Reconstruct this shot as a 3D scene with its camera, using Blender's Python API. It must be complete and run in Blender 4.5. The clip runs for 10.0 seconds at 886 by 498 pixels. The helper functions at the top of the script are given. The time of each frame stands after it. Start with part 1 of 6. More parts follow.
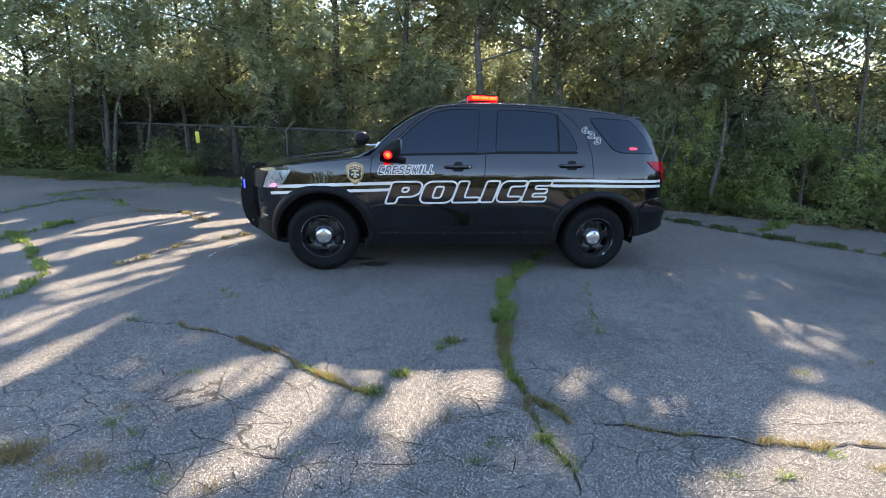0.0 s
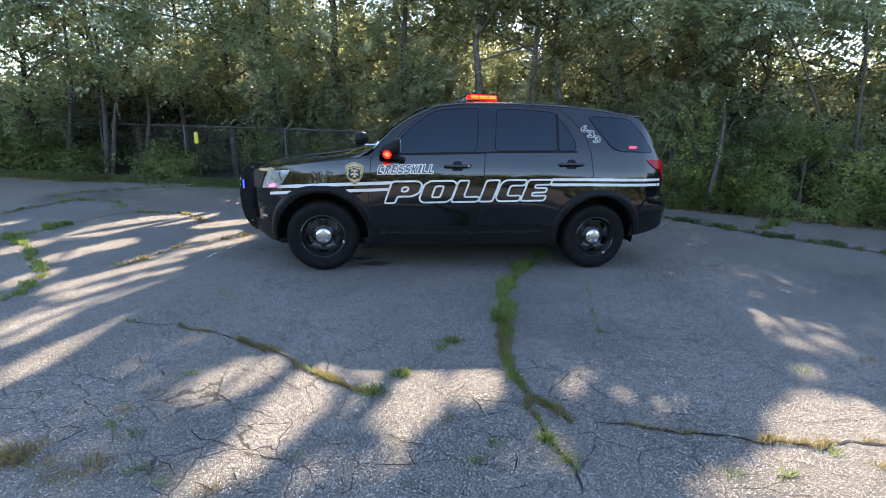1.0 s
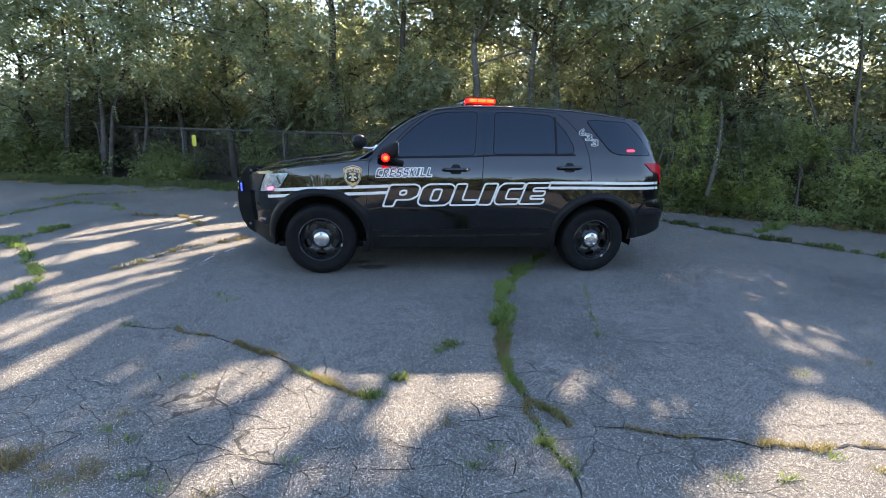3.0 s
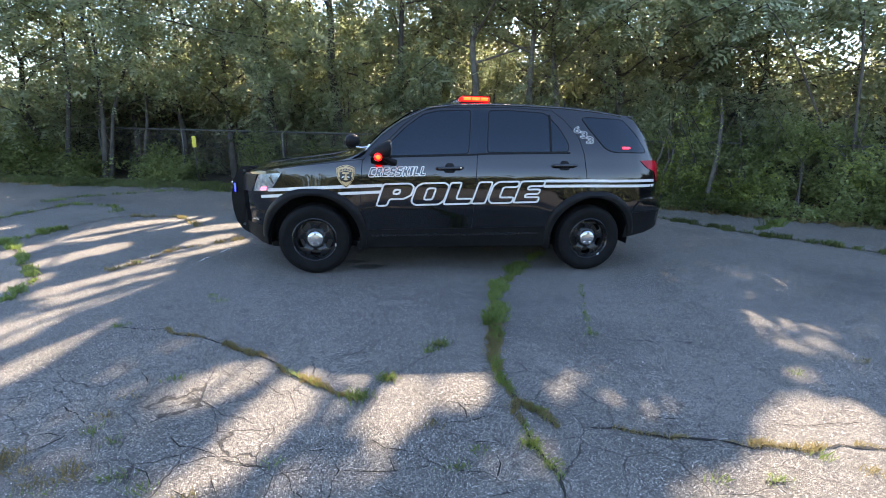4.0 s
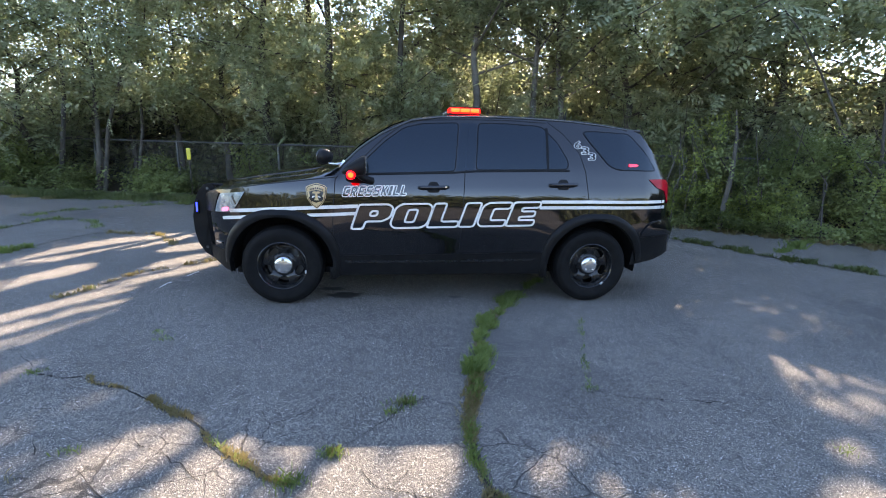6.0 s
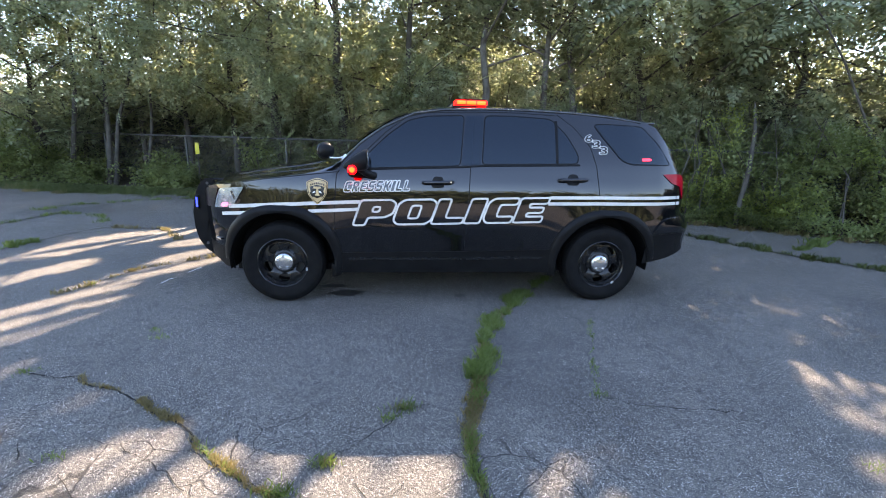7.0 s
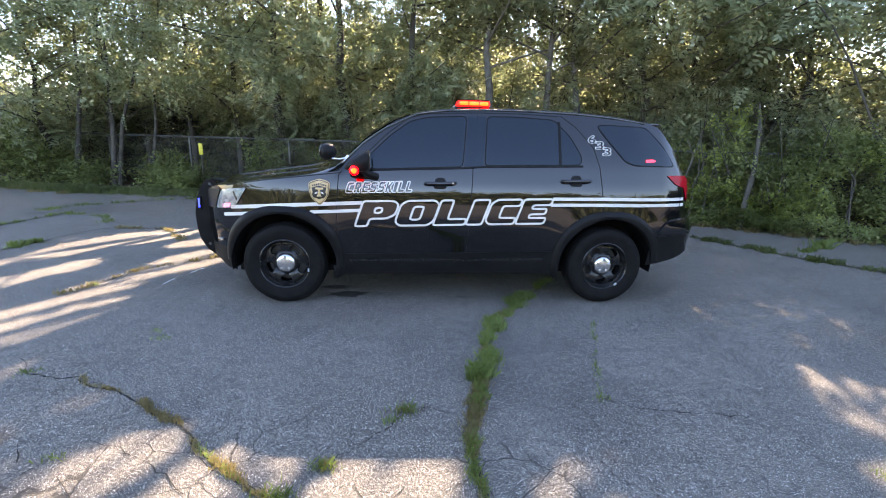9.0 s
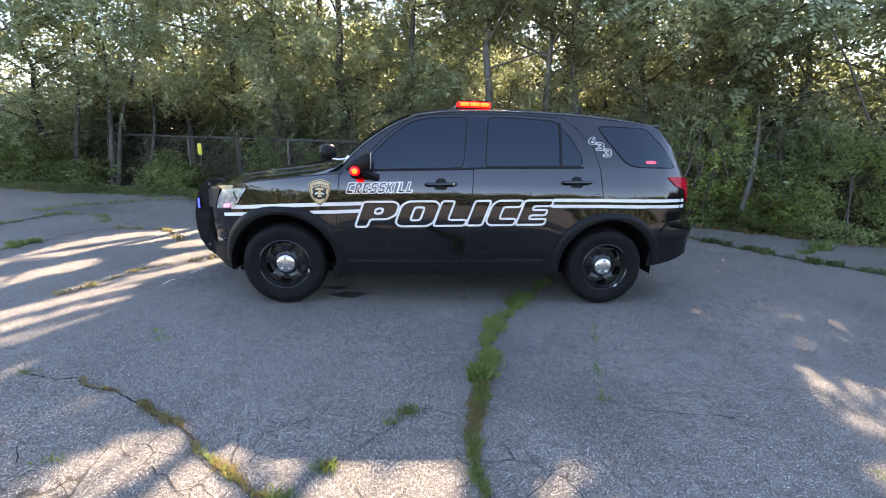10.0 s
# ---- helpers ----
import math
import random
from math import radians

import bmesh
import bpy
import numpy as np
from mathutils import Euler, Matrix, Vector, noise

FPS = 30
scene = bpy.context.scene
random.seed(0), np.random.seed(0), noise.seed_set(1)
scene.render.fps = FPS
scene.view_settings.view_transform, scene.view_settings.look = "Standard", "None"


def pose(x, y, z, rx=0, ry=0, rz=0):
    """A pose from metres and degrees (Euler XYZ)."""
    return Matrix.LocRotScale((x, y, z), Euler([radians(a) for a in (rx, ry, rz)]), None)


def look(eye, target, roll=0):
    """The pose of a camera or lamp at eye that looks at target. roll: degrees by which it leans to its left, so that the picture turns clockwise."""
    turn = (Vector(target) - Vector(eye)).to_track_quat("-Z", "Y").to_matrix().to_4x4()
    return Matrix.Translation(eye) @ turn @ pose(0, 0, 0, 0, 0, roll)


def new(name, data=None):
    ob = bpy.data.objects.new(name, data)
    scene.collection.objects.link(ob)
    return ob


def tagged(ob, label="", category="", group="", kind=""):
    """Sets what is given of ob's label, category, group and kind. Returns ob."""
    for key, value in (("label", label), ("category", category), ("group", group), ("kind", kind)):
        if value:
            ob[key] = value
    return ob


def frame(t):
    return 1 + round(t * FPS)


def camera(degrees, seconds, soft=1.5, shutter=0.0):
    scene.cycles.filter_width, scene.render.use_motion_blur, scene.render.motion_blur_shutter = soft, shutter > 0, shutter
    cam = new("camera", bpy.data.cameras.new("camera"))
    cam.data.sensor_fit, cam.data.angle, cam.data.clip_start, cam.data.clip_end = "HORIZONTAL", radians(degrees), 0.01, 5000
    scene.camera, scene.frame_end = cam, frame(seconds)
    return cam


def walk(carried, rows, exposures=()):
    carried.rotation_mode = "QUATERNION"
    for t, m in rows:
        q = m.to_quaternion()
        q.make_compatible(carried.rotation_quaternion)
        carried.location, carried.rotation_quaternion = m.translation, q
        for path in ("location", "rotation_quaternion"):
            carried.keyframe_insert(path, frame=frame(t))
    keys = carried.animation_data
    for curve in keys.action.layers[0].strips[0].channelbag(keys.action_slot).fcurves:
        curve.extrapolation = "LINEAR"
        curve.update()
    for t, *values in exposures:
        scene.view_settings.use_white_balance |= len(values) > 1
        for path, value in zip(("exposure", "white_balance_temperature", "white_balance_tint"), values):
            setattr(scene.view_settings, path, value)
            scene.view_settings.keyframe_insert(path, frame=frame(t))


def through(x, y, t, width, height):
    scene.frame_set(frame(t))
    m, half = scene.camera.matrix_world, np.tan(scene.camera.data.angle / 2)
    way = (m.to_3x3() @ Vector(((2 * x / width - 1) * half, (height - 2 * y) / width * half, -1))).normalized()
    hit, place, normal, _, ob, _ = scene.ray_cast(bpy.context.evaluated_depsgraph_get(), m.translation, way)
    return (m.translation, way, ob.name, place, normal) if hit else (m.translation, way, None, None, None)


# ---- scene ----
# Camera: the eye, the point it looks at, and the roll.
cam = camera(90.2, 10.0, 1.0)
PATH = [
    (0, (-0.832, -4.401, 1.380), (-0.170, 0.395, 0.132), 2.12),
    (0.5, (-0.835, -4.393, 1.378), (-0.164, 0.396, 0.106), 2.07),
    (1, (-0.836, -4.397, 1.376), (-0.167, 0.398, 0.126), 1.86),
    (1.5, (-0.837, -4.397, 1.375), (-0.154, 0.396, 0.126), 2.21),
    (2, (-0.839, -4.400, 1.377), (-0.147, 0.400, 0.160), 2.18),
    (2.5, (-0.840, -4.397, 1.378), (-0.139, 0.403, 0.164), 2.10),
    (4, (-0.743, -4.382, 1.376), (-0.091, 0.421, 0.148), 1.46),
    (4.5, (-0.635, -4.366, 1.356), (0.052, 0.472, 0.296), 2.31),
    (5, (-0.587, -4.244, 1.350), (0.050, 0.568, 0.154), 2.04),
    (5.5, (-0.530, -4.033, 1.393), (0.132, 0.781, 0.217), -0.15),
    (6, (-0.452, -3.905, 1.413), (0.106, 0.939, 0.308), 1.69),
    (7.5, (-0.386, -3.767, 1.407), (0.031, 1.070, 0.213), 1.50),
    (8, (-0.382, -3.766, 1.408), (0.034, 1.071, 0.212), 1.71),
    (8.5, (-0.381, -3.767, 1.408), (0.027, 1.075, 0.229), 1.52),
    (9, (-0.382, -3.768, 1.409), (0.030, 1.079, 0.250), 1.70),
    (9.5, (-0.388, -3.764, 1.408), (0.019, 1.082, 0.246), 2.02),
    (10, (-0.398, -3.763, 1.409), (0.030, 1.084, 0.258), 1.86),
]
EXPOSURES = [(0.0, 2.37, 7250, 14), (2.5, 2.39, 7250, 14), (4.0, 2.48, 7250, 15), (4.5, 2.55, 7250, 16), (5.5, 2.48, 7250, 17), (7.5, 2.71, 7700, 19), (10.0, 2.82, 7900, 20)]
walk(cam, [(t, look(eye, target, roll)) for t, eye, target, roll in PATH], EXPOSURES)

# ---- light: an afternoon sun behind the trees, and the sky ----
SUN_AZIMUTH, SUN_HEIGHT = radians(18), radians(35.8)      # from +y towards +x; above the horizon
TO_SUN = Vector((math.sin(SUN_AZIMUTH) * math.cos(SUN_HEIGHT), math.cos(SUN_AZIMUTH) * math.cos(SUN_HEIGHT), math.sin(SUN_HEIGHT)))
world = bpy.data.worlds.new("world")
scene.world = world
world.use_nodes = True
sky = world.node_tree.nodes.new("ShaderNodeTexSky")
sky.sky_type, sky.sun_disc, sky.sun_elevation, sky.sun_rotation = "NISHITA", False, SUN_HEIGHT, SUN_AZIMUTH
sky.air_density, sky.dust_density, sky.ozone_density = 1.0, 0.1, 3.0
backing = world.node_tree.nodes["Background"]
backing.inputs["Strength"].default_value = 0.15
world.node_tree.links.new(sky.outputs[0], backing.inputs["Color"])
sun = new("sun", bpy.data.lights.new("sun", "SUN"))
sun.data.energy, sun.data.angle, sun.data.color = 4.35, radians(0.55), (1.0, 0.90, 0.76)
sun.matrix_world = look(Vector((0, 0, 0)) + TO_SUN * 40, (0, 0, 0))


# ---- materials ----
def material(name, colour, other=None, scale=6.0, rough=0.5, metal=0.0, bump=0.0, fine=60.0, coat=0.0, spec=0.5, rough_to=None, per_island=0.0, per_object=0.0):
    """A surface whose colour wanders between two tones at two scales, with fine relief."""
    m = bpy.data.materials.new(name)
    m.use_nodes = True
    nt, b = m.node_tree, m.node_tree.nodes["Principled BSDF"]
    b.inputs["Roughness"].default_value, b.inputs["Metallic"].default_value = rough, metal
    b.inputs["Coat Weight"].default_value, b.inputs["Coat Roughness"].default_value = coat, 0.03
    b.inputs["Specular IOR Level"].default_value = spec
    add, link = nt.nodes.new, nt.links.new
    where = add("ShaderNodeTexCoord")
    n1, n2 = add("ShaderNodeTexNoise"), add("ShaderNodeTexNoise")
    n1.inputs["Scale"].default_value, n1.inputs["Detail"].default_value = scale, 5.0
    n2.inputs["Scale"].default_value, n2.inputs["Detail"].default_value = fine, 3.0
    link(where.outputs["Object"], n1.inputs["Vector"])
    link(where.outputs["Object"], n2.inputs["Vector"])
    mean = add("ShaderNodeMath")
    mean.operation = "MULTIPLY_ADD"
    link(n2.outputs["Fac"], mean.inputs[0])
    mean.inputs[1].default_value = 0.5
    link(n1.outputs["Fac"], mean.inputs[2])
    fac = mean.outputs[0]
    if per_island or per_object:
        source = add("ShaderNodeNewGeometry").outputs["Random Per Island"] if per_island else add("ShaderNodeObjectInfo").outputs["Random"]
        wide = add("ShaderNodeMath")
        wide.operation = "MULTIPLY_ADD"
        link(source, wide.inputs[0])
        wide.inputs[1].default_value = per_island or per_object
        link(fac, wide.inputs[2])
        fac = wide.outputs[0]
    ramp = add("ShaderNodeMapRange")
    ramp.inputs["From Min"].default_value = 0.45
    ramp.inputs["From Max"].default_value = 1.05 + (per_island or per_object)
    link(fac, ramp.inputs["Value"])
    mix = add("ShaderNodeMix")
    mix.data_type = "RGBA"
    mix.inputs["A"].default_value = (*colour, 1)
    mix.inputs["B"].default_value = (*(other or [min(1, c * 1.35) for c in colour]), 1)
    link(ramp.outputs["Result"], mix.inputs["Factor"])
    link(mix.outputs["Result"], b.inputs["Base Color"])
    if rough_to is not None:
        rr = add("ShaderNodeMapRange")
        rr.inputs["To Min"].default_value, rr.inputs["To Max"].default_value = rough, rough_to
        link(n1.outputs["Fac"], rr.inputs["Value"])
        link(rr.outputs["Result"], b.inputs["Roughness"])
    if bump:
        bp = add("ShaderNodeBump")
        bp.inputs["Strength"].default_value, bp.inputs["Distance"].default_value = bump, 0.004
        link(n2.outputs["Fac"], bp.inputs["Height"])
        link(bp.outputs["Normal"], b.inputs["Normal"])
    return m


def leaf_material(name, dark, light, through, gloss=0.45):
    """Thin leaves: the light that falls on the far side shows through, yellower."""
    m = bpy.data.materials.new(name)
    m.use_nodes = True
    nt, b = m.node_tree, m.node_tree.nodes["Principled BSDF"]
    add, link = nt.nodes.new, nt.links.new
    rnd = add("ShaderNodeNewGeometry")
    where = add("ShaderNodeTexCoord")
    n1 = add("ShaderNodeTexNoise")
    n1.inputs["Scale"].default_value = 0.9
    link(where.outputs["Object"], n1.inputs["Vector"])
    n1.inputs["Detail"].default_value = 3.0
    # Broad noise puts lit clumps and dark hollows into the colour.
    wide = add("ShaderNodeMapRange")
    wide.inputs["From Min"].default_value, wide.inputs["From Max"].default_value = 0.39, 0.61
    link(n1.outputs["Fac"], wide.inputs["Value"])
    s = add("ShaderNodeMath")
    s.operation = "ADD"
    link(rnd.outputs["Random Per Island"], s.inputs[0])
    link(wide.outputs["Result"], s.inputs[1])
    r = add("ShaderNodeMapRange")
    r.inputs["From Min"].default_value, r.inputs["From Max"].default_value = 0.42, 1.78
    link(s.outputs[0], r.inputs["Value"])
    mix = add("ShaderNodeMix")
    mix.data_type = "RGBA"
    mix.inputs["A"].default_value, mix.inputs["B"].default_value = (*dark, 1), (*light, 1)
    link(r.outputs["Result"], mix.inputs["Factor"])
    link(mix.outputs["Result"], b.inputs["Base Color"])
    b.inputs["Roughness"].default_value, b.inputs["Specular IOR Level"].default_value = gloss, 0.32
    tr = add("ShaderNodeBsdfTranslucent")
    tr.inputs["Color"].default_value = (*through, 1)
    ms = add("ShaderNodeMixShader")
    ms.inputs[0].default_value = 0.58
    link(b.outputs[0], ms.inputs[1])
    link(tr.outputs[0], ms.inputs[2])
    link(ms.outputs[0], nt.nodes["Material Output"].inputs["Surface"])
    return m


def lamp_material(name, colour, strength):
    m = bpy.data.materials.new(name)
    m.use_nodes = True
    b = m.node_tree.nodes["Principled BSDF"]
    b.inputs["Base Color"].default_value = (*colour, 1)
    b.inputs["Emission Color"].default_value = (*colour, 1)
    b.inputs["Emission Strength"].default_value = strength
    b.inputs["Roughness"].default_value = 0.2
    return m


def glass_material(name, tint, rough=0.02, clear=0.9):
    m = bpy.data.materials.new(name)
    m.use_nodes = True
    b = m.node_tree.nodes["Principled BSDF"]
    b.inputs["Base Color"].default_value = (*tint, 1)
    b.inputs["Roughness"].default_value, b.inputs["Transmission Weight"].default_value, b.inputs["IOR"].default_value = rough, clear, 1.5
    return m


def asphalt_material(name, low, high):
    """Old asphalt: pale stones in a darker binder, stains, and a web of fine cracks."""
    m = bpy.data.materials.new(name)
    m.use_nodes = True
    nt, b = m.node_tree, m.node_tree.nodes["Principled BSDF"]
    add, link = nt.nodes.new, nt.links.new
    where = add("ShaderNodeTexCoord").outputs["Object"]

    def noise_at(scale, detail=4.0):
        n = add("ShaderNodeTexNoise")
        n.inputs["Scale"].default_value, n.inputs["Detail"].default_value = scale, detail
        link(where, n.inputs["Vector"])
        return n.outputs["Fac"]

    def mix(a, bb, f, mode="MIX"):
        x = add("ShaderNodeMix")
        x.data_type, x.blend_type = "RGBA", mode
        for sock, v in (("A", a), ("B", bb), ("Factor", f)):
            if hasattr(v, "node"):
                link(v, x.inputs[sock])
            elif sock == "Factor":
                x.inputs[sock].default_value = v
            else:
                x.inputs[sock].default_value = (*v, 1)
        return x.outputs["Result"]

    def span(v, a, c, d=0.0, e=1.0):
        r = add("ShaderNodeMapRange")
        link(v, r.inputs["Value"])
        for k, w in zip(("From Min", "From Max", "To Min", "To Max"), (a, c, d, e)):
            r.inputs[k].default_value = w
        return r.outputs["Result"]

    stones = add("ShaderNodeTexVoronoi")
    stones.inputs["Scale"].default_value = 230.0
    link(where, stones.inputs["Vector"])
    grains = add("ShaderNodeTexVoronoi")
    grains.inputs["Scale"].default_value = 340.0
    link(where, grains.inputs["Vector"])
    split = add("ShaderNodeSeparateColor")
    link(stones.outputs["Color"], split.inputs[0])
    split2 = add("ShaderNodeSeparateColor")
    link(grains.outputs["Color"], split2.inputs[0])
    col = mix(low, high, span(noise_at(1.1), 0.3, 0.7))
    col = mix(col, [0.72 * c for c in low], span(noise_at(9.0, 6.0), 0.46, 0.64, 0.0, 0.55))
    col = mix(col, (0.25, 0.228, 0.20), span(split.outputs[0], 0.45, 1.0, 0.0, 0.40))
    col = mix(col, (0.02, 0.02, 0.02), span(split.outputs[1], 0.45, 0.9, 0.0, 0.68))
    col = mix(col, (0.50, 0.47, 0.42), span(split2.outputs[0], 0.90, 0.92, 0.0, 0.9))
    chips = add("ShaderNodeTexVoronoi")
    chips.inputs["Scale"].default_value = 126.0
    link(where, chips.inputs["Vector"])
    split3 = add("ShaderNodeSeparateColor")
    link(chips.outputs["Color"], split3.inputs[0])
    near = add("ShaderNodeMath")
    near.operation = "MULTIPLY"
    link(span(split3.outputs[0], 0.885, 0.905), near.inputs[0])
    link(span(chips.outputs["Distance"], 0.26, 0.42, 0.95, 0.0), near.inputs[1])
    col = mix(col, (0.70, 0.66, 0.60), near.outputs[0])
    pits = add("ShaderNodeMath")
    pits.operation = "MULTIPLY"
    link(span(split3.outputs[1], 0.87, 0.89), pits.inputs[0])
    link(span(chips.outputs["Distance"], 0.26, 0.42, 0.75, 0.0), pits.inputs[1])
    col = mix(col, (0.03, 0.029, 0.027), pits.outputs[0])
    col = mix(col, (0.035, 0.035, 0.036), span(noise_at(0.35, 6.0), 0.56, 0.75, 0.0, 0.5))
    warp = add("ShaderNodeMix")
    warp.data_type = "RGBA"
    warp.inputs["Factor"].default_value = 0.08
    wn = add("ShaderNodeTexNoise")
    wn.inputs["Scale"].default_value, wn.inputs["Detail"].default_value = 6.0, 6.0
    link(where, wn.inputs["Vector"])
    link(where, warp.inputs["A"])
    link(wn.outputs["Color"], warp.inputs["B"])
    web = add("ShaderNodeTexVoronoi")
    web.feature = "DISTANCE_TO_EDGE"
    web.inputs["Scale"].default_value = 4.2
    link(warp.outputs["Result"], web.inputs["Vector"])
    line = span(web.outputs["Distance"], 0.004, 0.014, 1.0, 0.0)
    where_cracked = span(noise_at(0.8, 2.0), 0.36, 0.50)
    axes = add("ShaderNodeSeparateXYZ")
    link(where, axes.inputs[0])
    worn_y = span(axes.outputs["Y"], -1.9, -1.3, 1.0, 0.12)
    worn_x = span(axes.outputs["X"], 0.2, 1.6, 1.0, 0.25)
    worn_both = add("ShaderNodeMath")
    worn_both.operation = "MULTIPLY"
    link(worn_y, worn_both.inputs[0])
    link(worn_x, worn_both.inputs[1])
    worn = worn_both.outputs[0]
    both = add("ShaderNodeMath")
    both.operation = "MULTIPLY"
    link(where_cracked, both.inputs[0])
    link(worn, both.inputs[1])
    cut = add("ShaderNodeMath")
    cut.operation = "MULTIPLY"
    link(line, cut.inputs[0])
    link(both.outputs[0], cut.inputs[1])
    col = mix(col, (0.042, 0.038, 0.034), cut.outputs[0])
    link(col, b.inputs["Base Color"])
    b.inputs["Roughness"].default_value = 0.82
    b.inputs["Specular IOR Level"].default_value = 0.35
    height = add("ShaderNodeMath")
    height.operation = "SUBTRACT"
    link(stones.outputs["Distance"], height.inputs[0])
    link(cut.outputs[0], height.inputs[1])
    bp = add("ShaderNodeBump")
    bp.inputs["Strength"].default_value, bp.inputs["Distance"].default_value = 0.8, 0.006
    link(height.outputs[0], bp.inputs["Height"])
    link(bp.outputs["Normal"], b.inputs["Normal"])
    return m


PAINT = material("black_paint", (0.003, 0.0031, 0.0035), (0.006, 0.006, 0.0065), 3.0, rough=0.02, coat=0.0, fine=4.0, rough_to=0.06, bump=0.10, spec=0.72)
PLASTIC = material("black_plastic", (0.005, 0.005, 0.0055), (0.011, 0.011, 0.011), 9.0, rough=0.42, bump=0.25, fine=400.0, spec=0.14)
RUBBER = material("tyre_rubber", (0.004, 0.004, 0.0045), (0.012, 0.0115, 0.011), 14.0, rough=0.7, bump=0.4, fine=180.0, spec=0.12)
STEEL_BLACK = material("black_steel", (0.007, 0.007, 0.0075), (0.016, 0.016, 0.016), 12.0, rough=0.2, spec=0.4)
REFLECTOR = material("headlight_reflector", (0.09, 0.13, 0.18), (0.50, 0.58, 0.66), 26.0, rough=0.16, metal=0.6)
CHROME = material("chrome", (0.62, 0.62, 0.62), (0.8, 0.8, 0.8), 20.0, rough=0.24, metal=1.0)
TINTED = glass_material("tinted_glass", (0.010, 0.013, 0.019), 0.015, 0.25)
for m, tint in ((PAINT, (0.97, 0.97, 1.0, 1)), (TINTED, (0.72, 0.88, 1.0, 1))):
    m.node_tree.nodes["Principled BSDF"].inputs["Specular Tint"].default_value = tint
CLEAR = glass_material("clear_lens", (0.9, 0.93, 0.95), 0.03, 0.95)
VINYL = material("white_vinyl", (0.60, 0.57, 0.52), (0.72, 0.69, 0.64), 8.0, rough=0.35)
GOLD = material("gold_vinyl", (0.46, 0.30, 0.12), (0.66, 0.48, 0.25), 25.0, rough=0.4)
INK = material("black_vinyl", (0.006, 0.006, 0.007), (0.012, 0.012, 0.014), 20.0, rough=0.22)
SEAM = material("seam_shadow_gap", (0.002, 0.002, 0.002), (0.004, 0.004, 0.004), 20.0, rough=0.8)
RED_LENS = material("red_lens", (0.30, 0.001, 0.010), (0.52, 0.004, 0.022), 9.0, rough=0.10, spec=0.16)
GREY_LENS = material("grey_lens", (0.30, 0.31, 0.30), (0.46, 0.47, 0.44), 30.0, rough=0.15, coat=0.6)
RED_LIT = lamp_material("lit_red", (1.0, 0.010, 0.008), 1.0)
AMBER_LIT = lamp_material("lit_orange_core", (1.0, 0.050, 0.008), 1.8)
RED_FLASH = lamp_material("lit_red_flasher", (1.0, 0.004, 0.006), 1.6)
BLUE_LIT = lamp_material("lit_blue", (0.03, 0.06, 1.0), 0.7)
PINK_LIT = lamp_material("lit_red_tube", (1.0, 0.04, 0.08), 0.45)
HEAD_FLASH = lamp_material("lit_pink", (1.0, 0.12, 0.26), 0.9)
ASPHALT = asphalt_material("old_asphalt", (0.098, 0.089, 0.077), (0.172, 0.155, 0.134))
DIRT = material("crack_dirt", (0.022, 0.019, 0.015), (0.06, 0.05, 0.035), 20.0, rough=0.95, bump=0.5)
CRACK_DARK = material("open_crack", (0.010, 0.009, 0.008), (0.026, 0.023, 0.019), 30.0, rough=0.95, bump=0.5)
SOIL = material("woodland_soil", (0.035, 0.026, 0.017), (0.09, 0.07, 0.045), 1.5, rough=0.95, bump=0.8, fine=30.0)
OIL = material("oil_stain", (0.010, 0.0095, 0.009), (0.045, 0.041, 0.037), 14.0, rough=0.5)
# The same blade as GRASS in darker tones, for the verge and asphalt edge.
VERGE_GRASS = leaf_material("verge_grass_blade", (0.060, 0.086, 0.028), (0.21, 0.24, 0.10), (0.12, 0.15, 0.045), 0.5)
GRASS = leaf_material("grass_blade", (0.085, 0.13, 0.034), (0.30, 0.37, 0.13), (0.18, 0.24, 0.06), 0.5)
DRY_GRASS = leaf_material("dry_grass_blade", (0.17, 0.135, 0.06), (0.43, 0.345, 0.18), (0.22, 0.18, 0.08), 0.6)
BARK = material("bark", (0.035, 0.03, 0.025), (0.11, 0.098, 0.082), 5.0, rough=0.9, bump=1.0, fine=45.0)
PALE_BARK = material("pale_bark", (0.06, 0.055, 0.047), (0.17, 0.155, 0.135), 5.0, rough=0.9, bump=1.0, fine=45.0)
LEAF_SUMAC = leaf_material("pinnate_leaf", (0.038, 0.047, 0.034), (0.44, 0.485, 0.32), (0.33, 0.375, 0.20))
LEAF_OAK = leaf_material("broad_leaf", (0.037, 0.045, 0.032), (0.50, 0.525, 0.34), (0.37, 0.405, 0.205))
LEAF_VINE = leaf_material("vine_leaf", (0.045, 0.064, 0.030), (0.40, 0.45, 0.20), (0.28, 0.34, 0.12), 0.4)
LEAF_YOUNG = leaf_material("young_vine_leaf", (0.11, 0.14, 0.04), (0.55, 0.60, 0.20), (0.36, 0.42, 0.11), 0.4)
# Deep-wood and undergrowth leaves: the wood's shade is put into darker colours.
LEAF_SHADED = leaf_material("shaded_leaf", (0.038, 0.045, 0.039), (0.19, 0.21, 0.175), (0.11, 0.125, 0.09), 0.6)
WEIGHT = material("bare_lead", (0.34, 0.34, 0.33), (0.48, 0.48, 0.46), 30.0, rough=0.5)
ZINC = material("galvanised_steel", (0.07, 0.072, 0.07), (0.13, 0.132, 0.13), 6.0, rough=0.5, metal=0.7)
YELLOW = material("yellow_sign_paint", (0.62, 0.52, 0.04), (0.74, 0.64, 0.08), 9.0, rough=0.5)
WHITE_PAINT = material("worn_white_paint", (0.5, 0.5, 0.49), (0.7, 0.7, 0.68), 30.0, rough=0.8)


